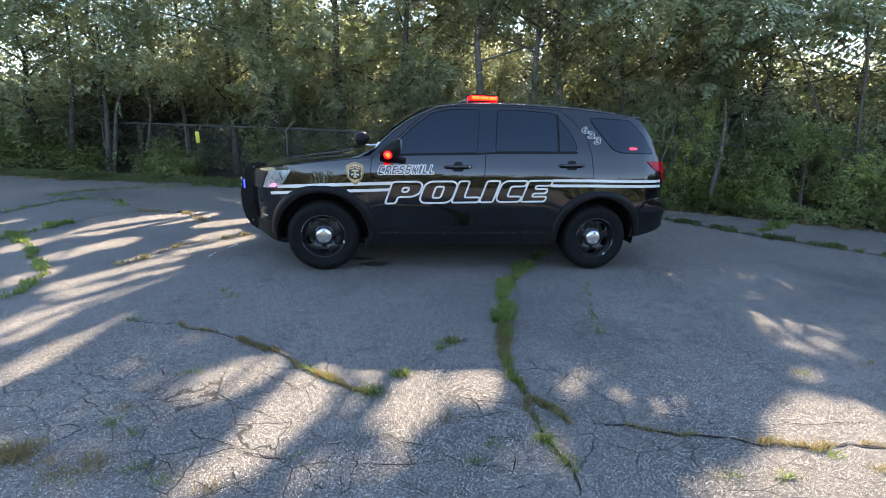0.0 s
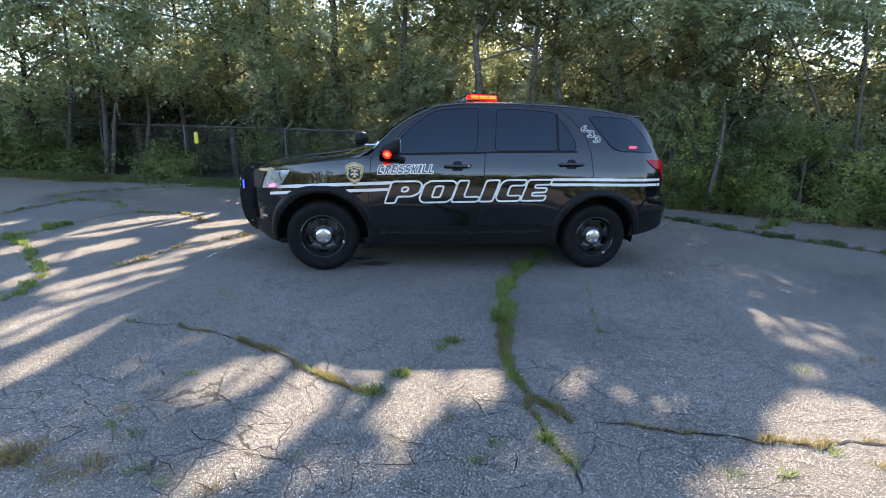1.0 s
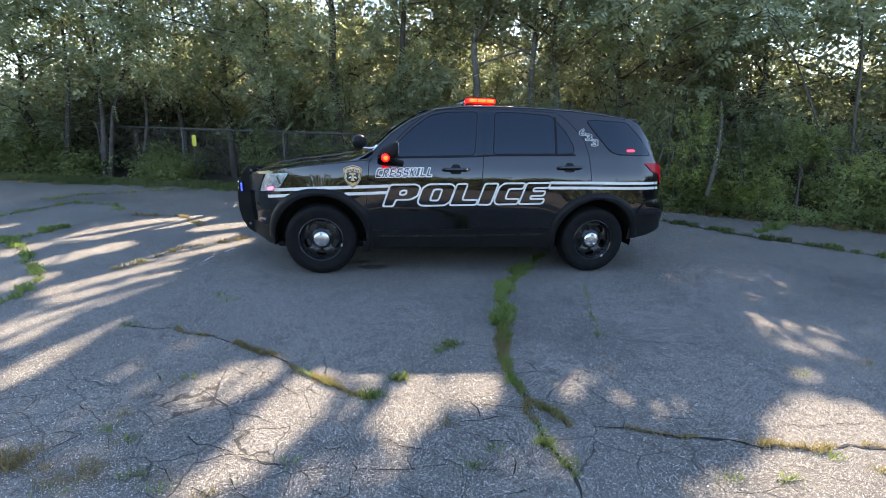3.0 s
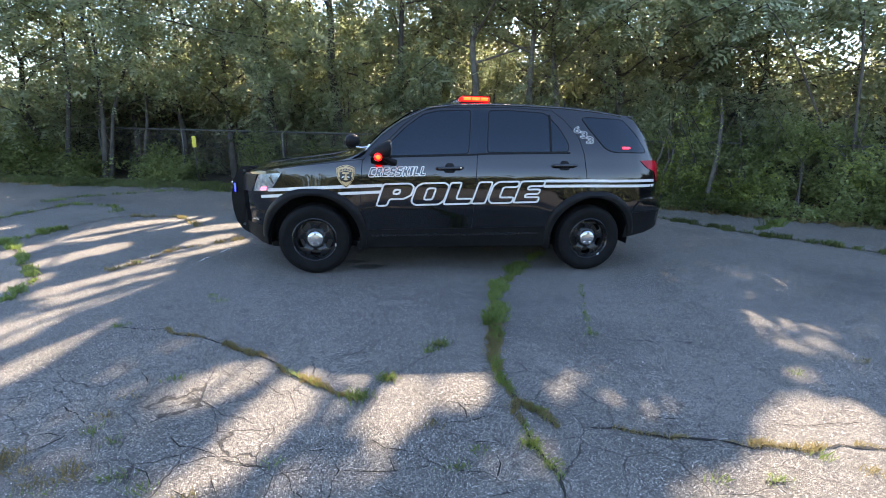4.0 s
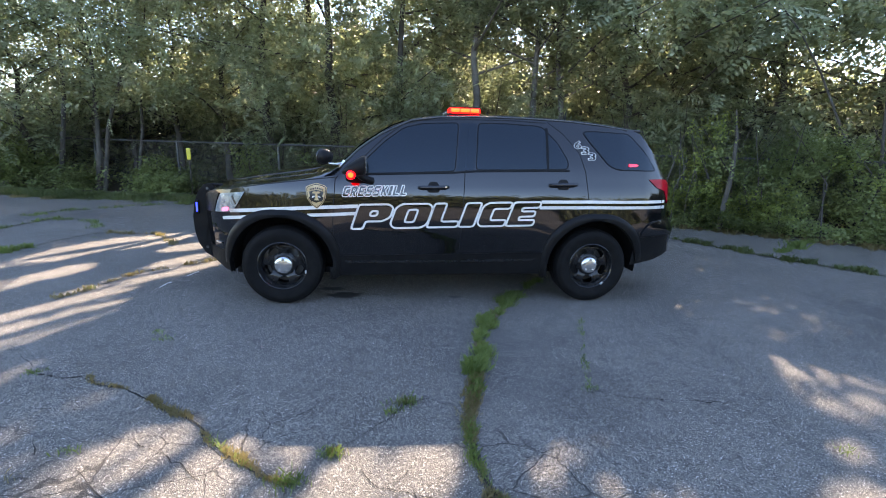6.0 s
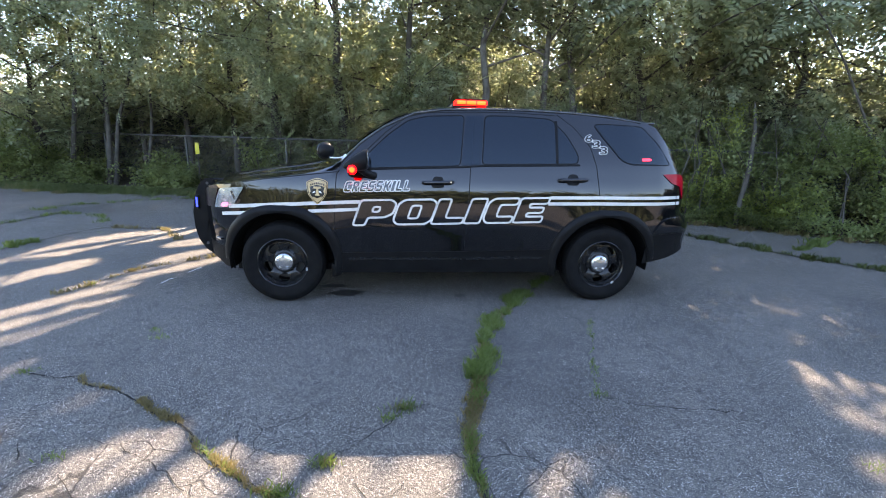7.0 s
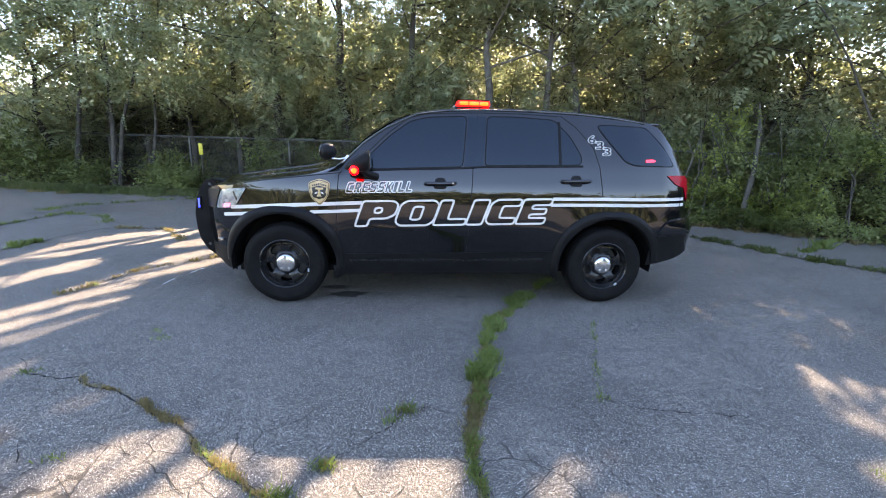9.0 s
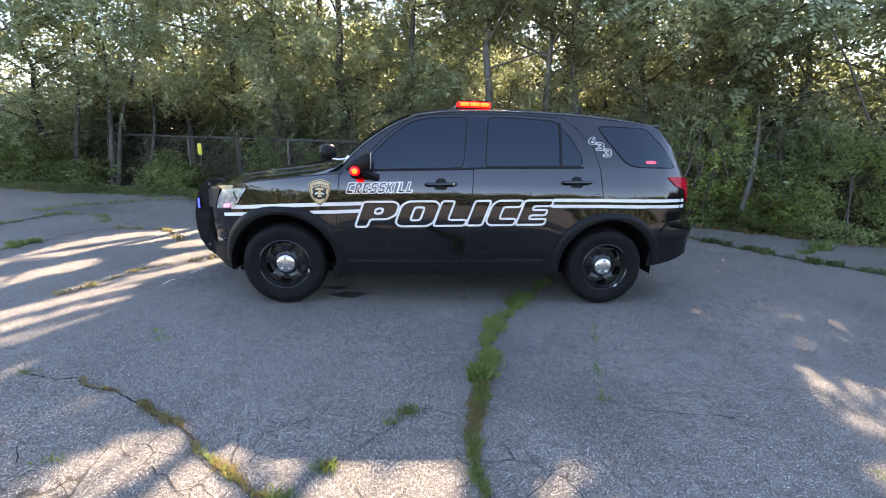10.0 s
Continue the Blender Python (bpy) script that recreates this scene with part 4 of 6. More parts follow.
sheet("asphalt_lot", LOT, 0.0, ASPHALT, "old grey cracked asphalt car park with weeds in its joints", "asphalt", 0.02)

rng = np.random.default_rng(7)


def mesh_of_quads(name, verts, mat, parent=None, label=""):
    """One mesh from an array of quads, shape (n, 4, 3)."""
    n = len(verts)
    me = bpy.data.meshes.new(name)
    me.vertices.add(4 * n)
    me.vertices.foreach_set("co", np.ascontiguousarray(verts, dtype=np.float32).ravel())
    me.loops.add(4 * n)
    me.loops.foreach_set("vertex_index", np.arange(4 * n, dtype=np.int32))
    me.polygons.add(n)
    me.polygons.foreach_set("loop_start", np.arange(0, 4 * n, 4, dtype=np.int32))
    me.update(calc_edges=True)
    me.materials.append(mat)
    ob = new(name, me)
    if parent:
        ob.parent = parent
    if label:
        tagged(ob, label)
    return ob


def along(points, count, spread):
    """Random places along a polyline, spread to both sides, with more where spread is wide."""
    pts = np.array(points, float)
    seg = np.linalg.norm(np.diff(pts, axis=0), axis=1)
    cum = np.concatenate([[0], np.cumsum(seg)])
    s = rng.uniform(0, cum[-1], count)
    k = np.clip(np.searchsorted(cum, s, side="right") - 1, 0, len(seg) - 1)
    u = ((s - cum[k]) / seg[k])[:, None]
    base = pts[k] * (1 - u) + pts[k + 1] * u
    way = (pts[k + 1] - pts[k]) / seg[k][:, None]
    side = np.stack([-way[:, 1], way[:, 0]], 1)
    clump = 0.35 + 0.65 * np.clip(np.sin(s * 9.0) * 0.5 + np.sin(s * 23.0 + 1) * 0.4 + 0.5, 0, 1)
    wob = spread * (0.25 * np.sin(s * 13.0 + 2) + 0.3 * np.sin(s * 41.0) * np.sin(s * 7.0))
    return base + side * (rng.normal(0, 0.45, count) * spread * clump + wob)[:, None], clump


def blades(places, height, width=0.006, z=0.0):
    """Bent grass blades standing at (n, 2) places."""
    n = len(places)
    h = height * rng.uniform(0.45, 1.15, n)
    yaw = rng.uniform(0, 2 * np.pi, n)
    lean = rng.uniform(0.1, 0.9, n) * h
    dx, dy = np.cos(yaw), np.sin(yaw)
    q = np.zeros((n, 4, 3))
    px, py = -dy * width, dx * width
    x, y = places[:, 0], places[:, 1]
    q[:, 0] = np.stack([x - px, y - py, np.full(n, z)], 1)
    q[:, 1] = np.stack([x + px, y + py, np.full(n, z)], 1)
    q[:, 2] = np.stack([x + dx * lean * 0.45 + px * 0.8, y + dy * lean * 0.45 + py * 0.8, z + h * 0.65], 1)
    q[:, 3] = np.stack([x + dx * lean, y + dy * lean, z + h], 1)
    return q


def grass_line(label, points, spread, per_metre, height, mat=GRASS, width=0.005, even=0.0):
    length = sum(math.dist(a, b) for a, b in zip(points, points[1:]))
    n = int(per_metre * length)
    places, clump = along(points, n, spread)
    clump = np.maximum(clump, even)
    kept = rng.random(n) < (clump - 0.32) * 1.5
    places = places[kept]
    ob = mesh_of_quads("grass_strip", blades(places, height * (0.35 + 0.9 * clump[kept]), width), mat)
    return tagged(ob, label, "grass", kind="stuff")


def crack_line(points, width, seed):
    """A jagged dark crack along a polyline."""
    r = random.Random(seed)
    fine = []
    for a, b in zip(points, points[1:]):
        k = max(1, int(math.dist(a, b) / 0.045))
        fine += [(a[0] + (b[0] - a[0]) * j / k + r.gauss(0, 0.008), a[1] + (b[1] - a[1]) * j / k + r.gauss(0, 0.008)) for j in range(k)]
    fine.append(points[-1])
    bm = bmesh.new()
    last = None
    for i, p in enumerate(fine):
        q = fine[min(i + 1, len(fine) - 1)]
        o = fine[max(i - 1, 0)]
        dx, dy = q[0] - o[0], q[1] - o[1]
        d = math.hypot(dx, dy) or 1
        taper = min(1, 4 * i / len(fine) + 0.15, 4 * (len(fine) - i) / len(fine) + 0.15)
        w = width * taper * r.uniform(0.15, 1.5) / 2
        row = [bm.verts.new((p[0] - dy / d * w, p[1] + dx / d * w, 0.004)), bm.verts.new((p[0] + dy / d * w, p[1] - dx / d * w, 0.004))]
        if last:
            bm.faces.new([last[0], last[1], row[1], row[0]])
        last = row
    return bm


MAIN_STRIP = [(1.15, 0.70), (0.76, 0.20), (0.50, -0.22), (0.26, -0.61), (0.18, -1.04), (0.08, -1.35), (0.01, -1.64), (-0.05, -1.88), (-0.07, -2.04), (-0.06, -2.20), (-0.04, -2.32), (0.01, -2.40), (0.06, -2.48), (0.09, -2.59)]
BRANCH = [(-0.05, -2.33), (-0.08, -2.44), (-0.07, -2.54), (-0.07, -2.70), (-0.03, -2.84), (-0.03, -2.94), (-0.05, -3.03)]
LEFT_CRACK = [(-2.92, -0.93), (-2.76, -1.03), (-2.63, -1.19), (-2.41, -1.26), (-2.30, -1.24), (-2.19, -1.34), (-2.08, -1.36), (-1.95, -1.43), (-1.81, -1.52), (-1.68, -1.62), (-1.56, -1.68), (-1.43, -1.80), (-1.35, -1.91), (-1.21, -2.01), (-1.07, -2.14), (-0.95, -2.22), (-0.87, -2.24)]
RIGHT_CRACK = [(0.21, -2.60), (0.36, -2.61), (0.48, -2.66), (0.61, -2.70), (0.72, -2.72), (0.78, -2.73), (0.87, -2.76), (0.95, -2.80), (1.05, -2.80), (1.13, -2.83), (1.23, -2.85), (1.41, -2.84), (1.56, -2.86), (1.65, -2.90)]
FAR_SEAM = [(-3.48, 2.47), (-4.06, 3.24), (-4.41, 3.27), (-4.98, 3.28), (-5.15, 2.74), (-5.19, 2.31), (-5.26, 2.03), (-5.30, 1.74), (-5.33, 1.41), (-5.38, 1.00)]
MID_SEAM = [(-3.48, 0.20), (-3.35, 0.50), (-3.25, 0.96), (-3.07, 1.20), (-2.79, 1.43), (-2.59, 1.70)]
LEFT_SEAM = [(-5.20, 1.36), (-4.74, 0.91), (-4.43, 0.47), (-4.16, 0.20), (-3.98, 0.01), (-3.90, -0.22), (-3.82, -0.52), (-3.82, -0.78)]
FAR_CRACK = [(-6.62, 2.05), (-6.59, 3.10), (-6.57, 3.77), (-6.48, 4.59)]
FAR_BRANCH = [(-6.48, 4.59), (-5.62, 4.29), (-5.22, 3.70)]
FAR_LINE = [(-7.03, 4.81), (-7.01, 5.49), (-6.57, 5.85), (-6.09, 6.45), (-5.40, 6.81), (-4.46, 6.64)]
ROAD_EDGE = [(3.31, 4.7), (3.99, 3.79), (4.44, 3.07), (4.72, 2.46), (5.11, 1.69), (5.54, 1.15), (6.03, 0.41), (7.52, -1.23), (9.73, -3.64)]
FAR_JOINT = [(-6.63, 3.05), (-6.58, 3.65), (-6.54, 4.72), (-6.42, 5.58), (-6.18, 6.21)]
FAR_EDGE = [(-14.12, 9.05), (-10.34, 8.38), (-8.72, 7.82), (-7.53, 7.67), (-6.25, 7.57), (-4.61, 7.12), (-3.32, 6.9), (-1.29, 6.48), (1.63, 5.52)]

HEDGE_FOOT = [(4.59, 4.66), (5.54, 4.09), (6.58, 3.22), (8.11, 1.99), (10.23, 0.32)]
for k, (line, w) in enumerate(((MAIN_STRIP, 0.045), (BRANCH, 0.012), (LEFT_CRACK, 0.010), (RIGHT_CRACK, 0.013), (FAR_SEAM, 0.04), (MID_SEAM, 0.012), (LEFT_SEAM, 0.05), (ROAD_EDGE, 0.12), (FAR_CRACK, 0.07), (FAR_JOINT, 0.04), (FAR_LINE, 0.03))):
    tagged(part("joint_crack", crack_line(line, w, k), CRACK_DARK if w < 0.021 else DIRT, None, "", False), "soil-filled joint in the asphalt with weeds growing", "crack", kind="structure")
WEB = [
    [(-2.06, -2.18), (-2.02, -2.09), (-1.96, -1.99)],
    [(-1.88, -2.00), (-1.82, -2.07), (-1.72, -2.16), (-1.62, -2.26), (-1.51, -2.35), (-1.42, -2.38), (-1.30, -2.45), (-1.21, -2.50)],
    [(-1.74, -1.86), (-1.55, -1.98), (-1.40, -2.08), (-1.27, -2.19)],
    [(-1.83, -2.37), (-1.73, -2.46), (-1.67, -2.55), (-1.54, -2.58), (-1.43, -2.66), (-1.32, -2.69), (-1.22, -2.73)],
    [(-1.84, -2.64), (-1.73, -2.70), (-1.68, -2.77), (-1.60, -2.81), (-1.49, -2.87)],
    [(-1.66, -2.65), (-1.73, -2.72)],
    [(-2.39, -2.46), (-2.35, -2.41), (-2.24, -2.40), (-2.21, -2.43), (-2.25, -2.51), (-2.31, -2.53)],
    [(-2.07, -2.46), (-2.01, -2.57)],
    [(-2.17, -1.83), (-2.07, -1.97)],
    [(-1.47, -2.74), (-1.45, -2.80), (-1.40, -2.85), (-1.35, -2.89)],
    [(-2.38, -2.16), (-2.27, -2.25), (-2.18, -2.33)]]
WEB += [
    [(-0.63, -2.12), (-0.58, -2.21), (-0.52, -2.29), (-0.46, -2.29), (-0.37, -2.33), (-0.35, -2.40), (-0.34, -2.47)],
    [(-0.46, -2.28), (-0.40, -2.21), (-0.35, -2.13), (-0.36, -2.08)],
    [(-0.19, -2.46), (-0.35, -2.48), (-0.45, -2.49)],
    [(-0.36, -2.33), (-0.23, -2.38), (-0.08, -2.40)],
    [(-0.91, -2.52), (-0.80, -2.60), (-0.70, -2.65), (-0.62, -2.69), (-0.53, -2.76), (-0.49, -2.80)],
    [(-0.60, -2.69), (-0.59, -2.64)],
    [(-0.96, -2.77), (-0.78, -2.79), (-0.66, -2.78), (-0.53, -2.78)],
    [(-0.95, -2.67), (-0.95, -2.77), (-0.96, -2.83), (-0.98, -2.89), (-1.00, -2.93)],
    [(-1.12, -2.64), (-1.02, -2.63)],
    [(-0.73, -2.71), (-0.71, -2.79)],
    [(-0.75, -2.83), (-0.77, -2.87), (-0.71, -2.93), (-0.65, -2.97)],
    [(-0.40, -2.74), (-0.44, -2.79), (-0.43, -2.82), (-0.30, -2.87), (-0.19, -2.91)]]
WEB += [
    [(-0.47, -2.81), (-0.50, -2.89), (-0.53, -2.98)],
    [(-0.47, -2.55), (-0.37, -2.62), (-0.24, -2.66)],
    [(-0.25, -2.74), (-0.26, -2.84), (-0.30, -2.90)],
    [(-1.20, -2.74), (-1.14, -2.81), (-1.07, -2.90)],
    [(-0.18, -2.95), (-0.33, -2.96), (-0.45, -2.99)],
    [(1.12, -2.65), (1.38, -2.69), (1.52, -2.68), (1.79, -2.72)],
    [(0.64, -2.99), (0.76, -3.01), (0.91, -3.02), (1.07, -3.05), (1.19, -3.05), (1.35, -3.07)],
    [(0.77, -1.56), (0.89, -1.65), (1.04, -1.70), (1.48, -1.77)],
    [(-0.87, -2.24), (-0.80, -2.14), (-0.75, -2.06), (-0.64, -1.96), (-0.50, -1.81), (-0.37, -1.65), (-0.25, -1.62), (-0.16, -1.68), (-0.03, -1.67)],
    [(0.49, -2.49), (0.60, -2.53), (0.77, -2.57)],
    [(-2.90, -1.71), (-2.78, -1.73), (-2.71, -1.69)],
    [(-2.66, -1.73), (-2.53, -1.68), (-2.40, -1.67)],
    [(-2.08, -1.62), (-2.27, -1.58), (-2.35, -1.58)]]
for k, line in enumerate(WEB):
    tagged(part("fine_crack", crack_line(line, 0.0046, 40 + k), CRACK_DARK, None, "", False), "thin dark crack in the asphalt", "crack", "cracks in the asphalt", "structure")

grass_line("thick green grass strip in an asphalt joint", MAIN_STRIP[1:7], 0.080, 4200, 0.058, GRASS, 0.0022, 0.55)
grass_line("dry brown grass in an asphalt joint", MAIN_STRIP[2:9], 0.055, 1900, 0.032, DRY_GRASS, 0.0020, 0.5)
grass_line("green and yellow grass in an asphalt joint", MAIN_STRIP[6:], 0.032, 2000, 0.026, DRY_GRASS, 0.0018)
grass_line("green grass in an asphalt joint", MAIN_STRIP[6:], 0.030, 650, 0.028, GRASS, 0.0018)
grass_line("tan and green grass in an asphalt joint", MAIN_STRIP[5:9], 0.05, 2200, 0.036, DRY_GRASS, 0.002, 0.5)
grass_line("yellow-green grass in an asphalt joint", MAIN_STRIP[7:11], 0.036, 1500, 0.034, GRASS, 0.0018, 0.5)
grass_line("sparse grass under the car", MAIN_STRIP[:2], 0.06, 900, 0.05, GRASS, 0.0024)
grass_line("sparse grass in an asphalt joint", BRANCH[:3], 0.035, 1300, 0.026, DRY_GRASS, 0.002)
grass_line("sparse grass in an asphalt joint", BRANCH[2:], 0.03, 500, 0.03, GRASS, 0.002)
grass_line("thin grass in an asphalt crack", LEFT_CRACK[4:9], 0.020, 700, 0.02, DRY_GRASS, 0.002)
grass_line("dry yellow grass in an asphalt crack", LEFT_CRACK[8:], 0.030, 2600, 0.024, DRY_GRASS, 0.0018)
grass_line("green grass in an asphalt crack", LEFT_CRACK[12:], 0.02, 420, 0.028, GRASS, 0.0016)
grass_line("low brown grass in an asphalt crack", RIGHT_CRACK[1:8], 0.018, 700, 0.022, DRY_GRASS, 0.002)
grass_line("dry yellow grass in an asphalt crack", RIGHT_CRACK[7:], 0.026, 900, 0.03, DRY_GRASS, 0.002)
grass_line("faint thin grass in an asphalt crack", [(1.17, -0.45), (1.02, -0.84), (0.86, -1.23), (0.77, -1.51), (0.77, -1.58)], 0.03, 300, 0.022, GRASS, 0.002)
grass_line("yellow-green grass along a seam", FAR_SEAM[5:], 0.10, 900, 0.06, GRASS)
grass_line("yellow-green grass along a seam", FAR_SEAM[:4], 0.07, 320, 0.05, DRY_GRASS)
grass_line("yellow grass along a thin seam", MID_SEAM, 0.05, 260, 0.04, DRY_GRASS)
grass_line("green grass along a seam", LEFT_SEAM, 0.07, 500, 0.05)
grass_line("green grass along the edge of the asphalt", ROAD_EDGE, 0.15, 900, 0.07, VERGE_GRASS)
grass_line("green grass on a side seam of the asphalt", [(5.44, 2.10), (6.10, 2.46), (6.92, 3.02)], 0.06, 500, 0.06)
grass_line("green grass in a far crack", FAR_CRACK, 0.08, 200, 0.05)
grass_line("sparse green grass in a far joint", FAR_BRANCH, 0.10, 260, 0.05)
grass_line("sparse green grass in a far joint", FAR_LINE, 0.14, 260, 0.05)
for a, b in zip(FAR_EDGE, FAR_EDGE[1:]):
    for k in range(4):
        ends = [(a[0] + (b[0] - a[0]) * w, a[1] + (b[1] - a[1]) * w + rng.normal(0, 0.18)) for w in (k / 4, (k + 1.4) / 4)]
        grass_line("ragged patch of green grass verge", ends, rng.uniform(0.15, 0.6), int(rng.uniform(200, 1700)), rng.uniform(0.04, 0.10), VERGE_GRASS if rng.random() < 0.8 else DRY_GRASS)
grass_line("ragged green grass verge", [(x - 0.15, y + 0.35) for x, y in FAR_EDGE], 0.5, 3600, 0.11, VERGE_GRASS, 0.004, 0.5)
grass_line("leaf litter and grass at the foot of the hedge", HEDGE_FOOT, 0.25, 600, 0.08, DRY_GRASS)
TUFTS = [(-2.64, -1.18), (-1.93, -1.96), (-2.07, -2.12), (-2.11, -2.29), (-2.11, -2.41), (-1.97, -2.49), (-1.84, -2.72), (-2.32, -2.53), (-2.23, -2.65), (-2.14, -2.73), (-2.07, -2.79), (-1.72, -2.80), (-1.52, -2.86), (-1.23, -2.70), (-0.74, -2.06), (-0.37, -1.65), (-0.44, -2.80)]
TUFTS += [(-0.33, -2.70), (-0.53, -2.50), (1.79, -2.22), (2.38, -2.12), (0.89, -3.01), (0.65, -2.98), (1.36, -3.01), (1.24, -2.91), (-2.21, -0.61), (-2.10, -0.72), (-0.08, -2.70), (-0.03, -2.83), (0.76, -1.57), (-3.35, 0.50), (-4.77, 2.90), (-4.00, 3.14), (-3.24, 0.94)]
for x, y in TUFTS:
    n = int(rng.uniform(12, 46))
    spot_ = np.array([x, y]) + rng.normal(0, 0.022, (n, 2)) * np.array([1.4, 0.8])
    tagged(mesh_of_quads("grass_tuft", blades(spot_, 0.036, 0.0014), GRASS if rng.random() < 0.72 else DRY_GRASS), "small tuft of grass in the asphalt", "grass tuft", "tufts in the asphalt", "stuff")
for x, y, n, wide in ((-0.37, -1.65, 100, 0.028), (-0.45, -1.73, 40, 0.025), (-0.74, -2.06, 110, 0.024), (-0.90, -2.23, 140, 0.032), (-0.08, -2.70, 60, 0.02)):
    spot_ = np.array([x, y]) + rng.normal(0, wide, (n, 2)) * np.array([1.2, 0.8])
    tagged(mesh_of_quads("grass_tuft", blades(spot_, 0.045, 0.0018), GRASS), "fresh green tuft of grass in an asphalt crack", "grass tuft", "tufts in the asphalt", "stuff")
for x, y, n in ((-2.36, -2.61, 420), (-2.03, -2.68, 220), (-2.43, -2.58, 260)):
    spot_ = np.array([x, y]) + rng.normal(0, 0.035, (n // 2, 2))
    tagged(mesh_of_quads("grass_tuft", blades(spot_, 0.04, 0.0016), DRY_GRASS), "withered brown tuft in the asphalt", "grass tuft", "tufts in the asphalt", "stuff")
spot_ = np.array((6.06, 2.45)) + rng.normal(0, 0.06, (190, 2))
tagged(mesh_of_quads("grass_tuft", blades(spot_, 0.14, 0.005), GRASS), "tall green weed tuft at the edge of the asphalt", "grass tuft", "tufts in the asphalt", "stuff")


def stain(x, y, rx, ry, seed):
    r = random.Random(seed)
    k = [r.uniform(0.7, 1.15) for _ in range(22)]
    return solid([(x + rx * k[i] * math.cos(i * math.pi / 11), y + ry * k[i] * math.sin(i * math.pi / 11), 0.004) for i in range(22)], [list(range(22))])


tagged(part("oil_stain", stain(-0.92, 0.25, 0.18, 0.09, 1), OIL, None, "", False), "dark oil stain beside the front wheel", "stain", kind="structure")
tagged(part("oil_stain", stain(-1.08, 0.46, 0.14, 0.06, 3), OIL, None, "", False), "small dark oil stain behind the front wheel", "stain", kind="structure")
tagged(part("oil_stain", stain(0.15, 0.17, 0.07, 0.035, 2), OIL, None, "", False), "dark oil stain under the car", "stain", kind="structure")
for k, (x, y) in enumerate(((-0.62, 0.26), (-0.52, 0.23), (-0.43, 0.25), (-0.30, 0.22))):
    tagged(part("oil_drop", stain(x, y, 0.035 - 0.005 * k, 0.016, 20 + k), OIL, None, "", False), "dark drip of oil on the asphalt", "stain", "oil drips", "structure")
for a, b in (((-2.74, 0.52), (-2.71, 0.70)), ((-2.66, 0.90), (-2.60, 1.09))):
    tagged(part("paint_mark", crack_line([a, b], 0.03, 90), WHITE_PAINT, None, "", False), "short worn white paint mark on asphalt", "paint mark", kind="structure")

# ---- the chain-link fence along the trees ----
FENCE = [(-11.65, 10.92), (-8.96, 10.07), (-6.31, 9.13), (-3.37, 7.98), (-0.47, 6.98), (2.58, 6.05), (5.57, 4.83), (7.17, 3.7), (9.34, 2.11)]
FENCE_TOP = 1.40
fence = thing("chain_link_fence", "grey galvanised chain-link fence overgrown with leaves", "fence", at=(0, 0, 0))
run = []
for a, b in zip(FENCE, FENCE[1:]):
    n = max(1, round(math.dist(a, b) / 2.4))
    run += [(a[0] + (b[0] - a[0]) * k / n, a[1] + (b[1] - a[1]) * k / n) for k in range(n)]
run.append(FENCE[-1])
for x, y in run:
    part("post", tube([(x, y, -0.1), (x, y, FENCE_TOP + 0.03)], [0.03, 0.03], 10), ZINC, fence)
for a, b in zip(run, run[1:]):
    part("top_rail", tube([(a[0], a[1], FENCE_TOP), (b[0], b[1], FENCE_TOP)], [0.021, 0.021], 8, False), ZINC, fence)
wires = []
for a, b in zip(run, run[1:]):
    a, b = np.array(a), np.array(b)
    length = np.linalg.norm(b - a)
    d = (b - a) / length
    for s in np.arange(-FENCE_TOP, length, 0.075):
        for up in (1, -1):
            s0, s1 = max(s, 0.0), min(s + FENCE_TOP, length)
            if s1 <= s0:
                continue
            z0, z1 = (s0 - s, s1 - s) if up > 0 else (FENCE_TOP - (s0 - s), FENCE_TOP - (s1 - s))
            p, q = a + d * s0, a + d * s1
            wires.append([(p[0], p[1], z0 - 0.0018), (q[0], q[1], z1 - 0.0018), (q[0], q[1], z1 + 0.0018), (p[0], p[1], z0 + 0.0018)])
tagged(mesh_of_quads("wire_mesh", np.array(wires), ZINC, fence), "woven steel wire mesh", kind="stuff")

marker = thing("marker_post", "yellow marker plate on a thin post by the fence", "marker post", at=(0, 0, 0))
part("post", tube([(-5.90, 8.84, 0.0), (-5.90, 8.84, 1.25)], [0.016, 0.016], 8), BARK, marker)
part("plate", box(-5.945, -5.843, 8.80, 8.818, 0.94, 1.235, 0.004), YELLOW, marker, "yellow metal plate")

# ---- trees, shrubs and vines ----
# Sun patches wanted on the lot, cut through crowns: middle and two half axes.
SUN_PATCHES = [
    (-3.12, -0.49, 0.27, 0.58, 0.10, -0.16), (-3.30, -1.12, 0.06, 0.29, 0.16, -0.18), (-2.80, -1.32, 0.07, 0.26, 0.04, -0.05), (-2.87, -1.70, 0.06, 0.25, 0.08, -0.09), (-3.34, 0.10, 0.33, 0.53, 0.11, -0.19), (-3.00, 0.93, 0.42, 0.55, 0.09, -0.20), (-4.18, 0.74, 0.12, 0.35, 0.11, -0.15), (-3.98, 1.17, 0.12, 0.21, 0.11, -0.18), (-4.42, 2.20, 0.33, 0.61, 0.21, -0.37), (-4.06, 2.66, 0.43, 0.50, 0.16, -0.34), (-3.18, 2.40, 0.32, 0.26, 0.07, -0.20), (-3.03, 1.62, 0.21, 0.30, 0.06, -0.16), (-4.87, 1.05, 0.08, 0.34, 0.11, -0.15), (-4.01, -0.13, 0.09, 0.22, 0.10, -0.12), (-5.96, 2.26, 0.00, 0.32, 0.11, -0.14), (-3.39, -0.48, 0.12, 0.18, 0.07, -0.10)]
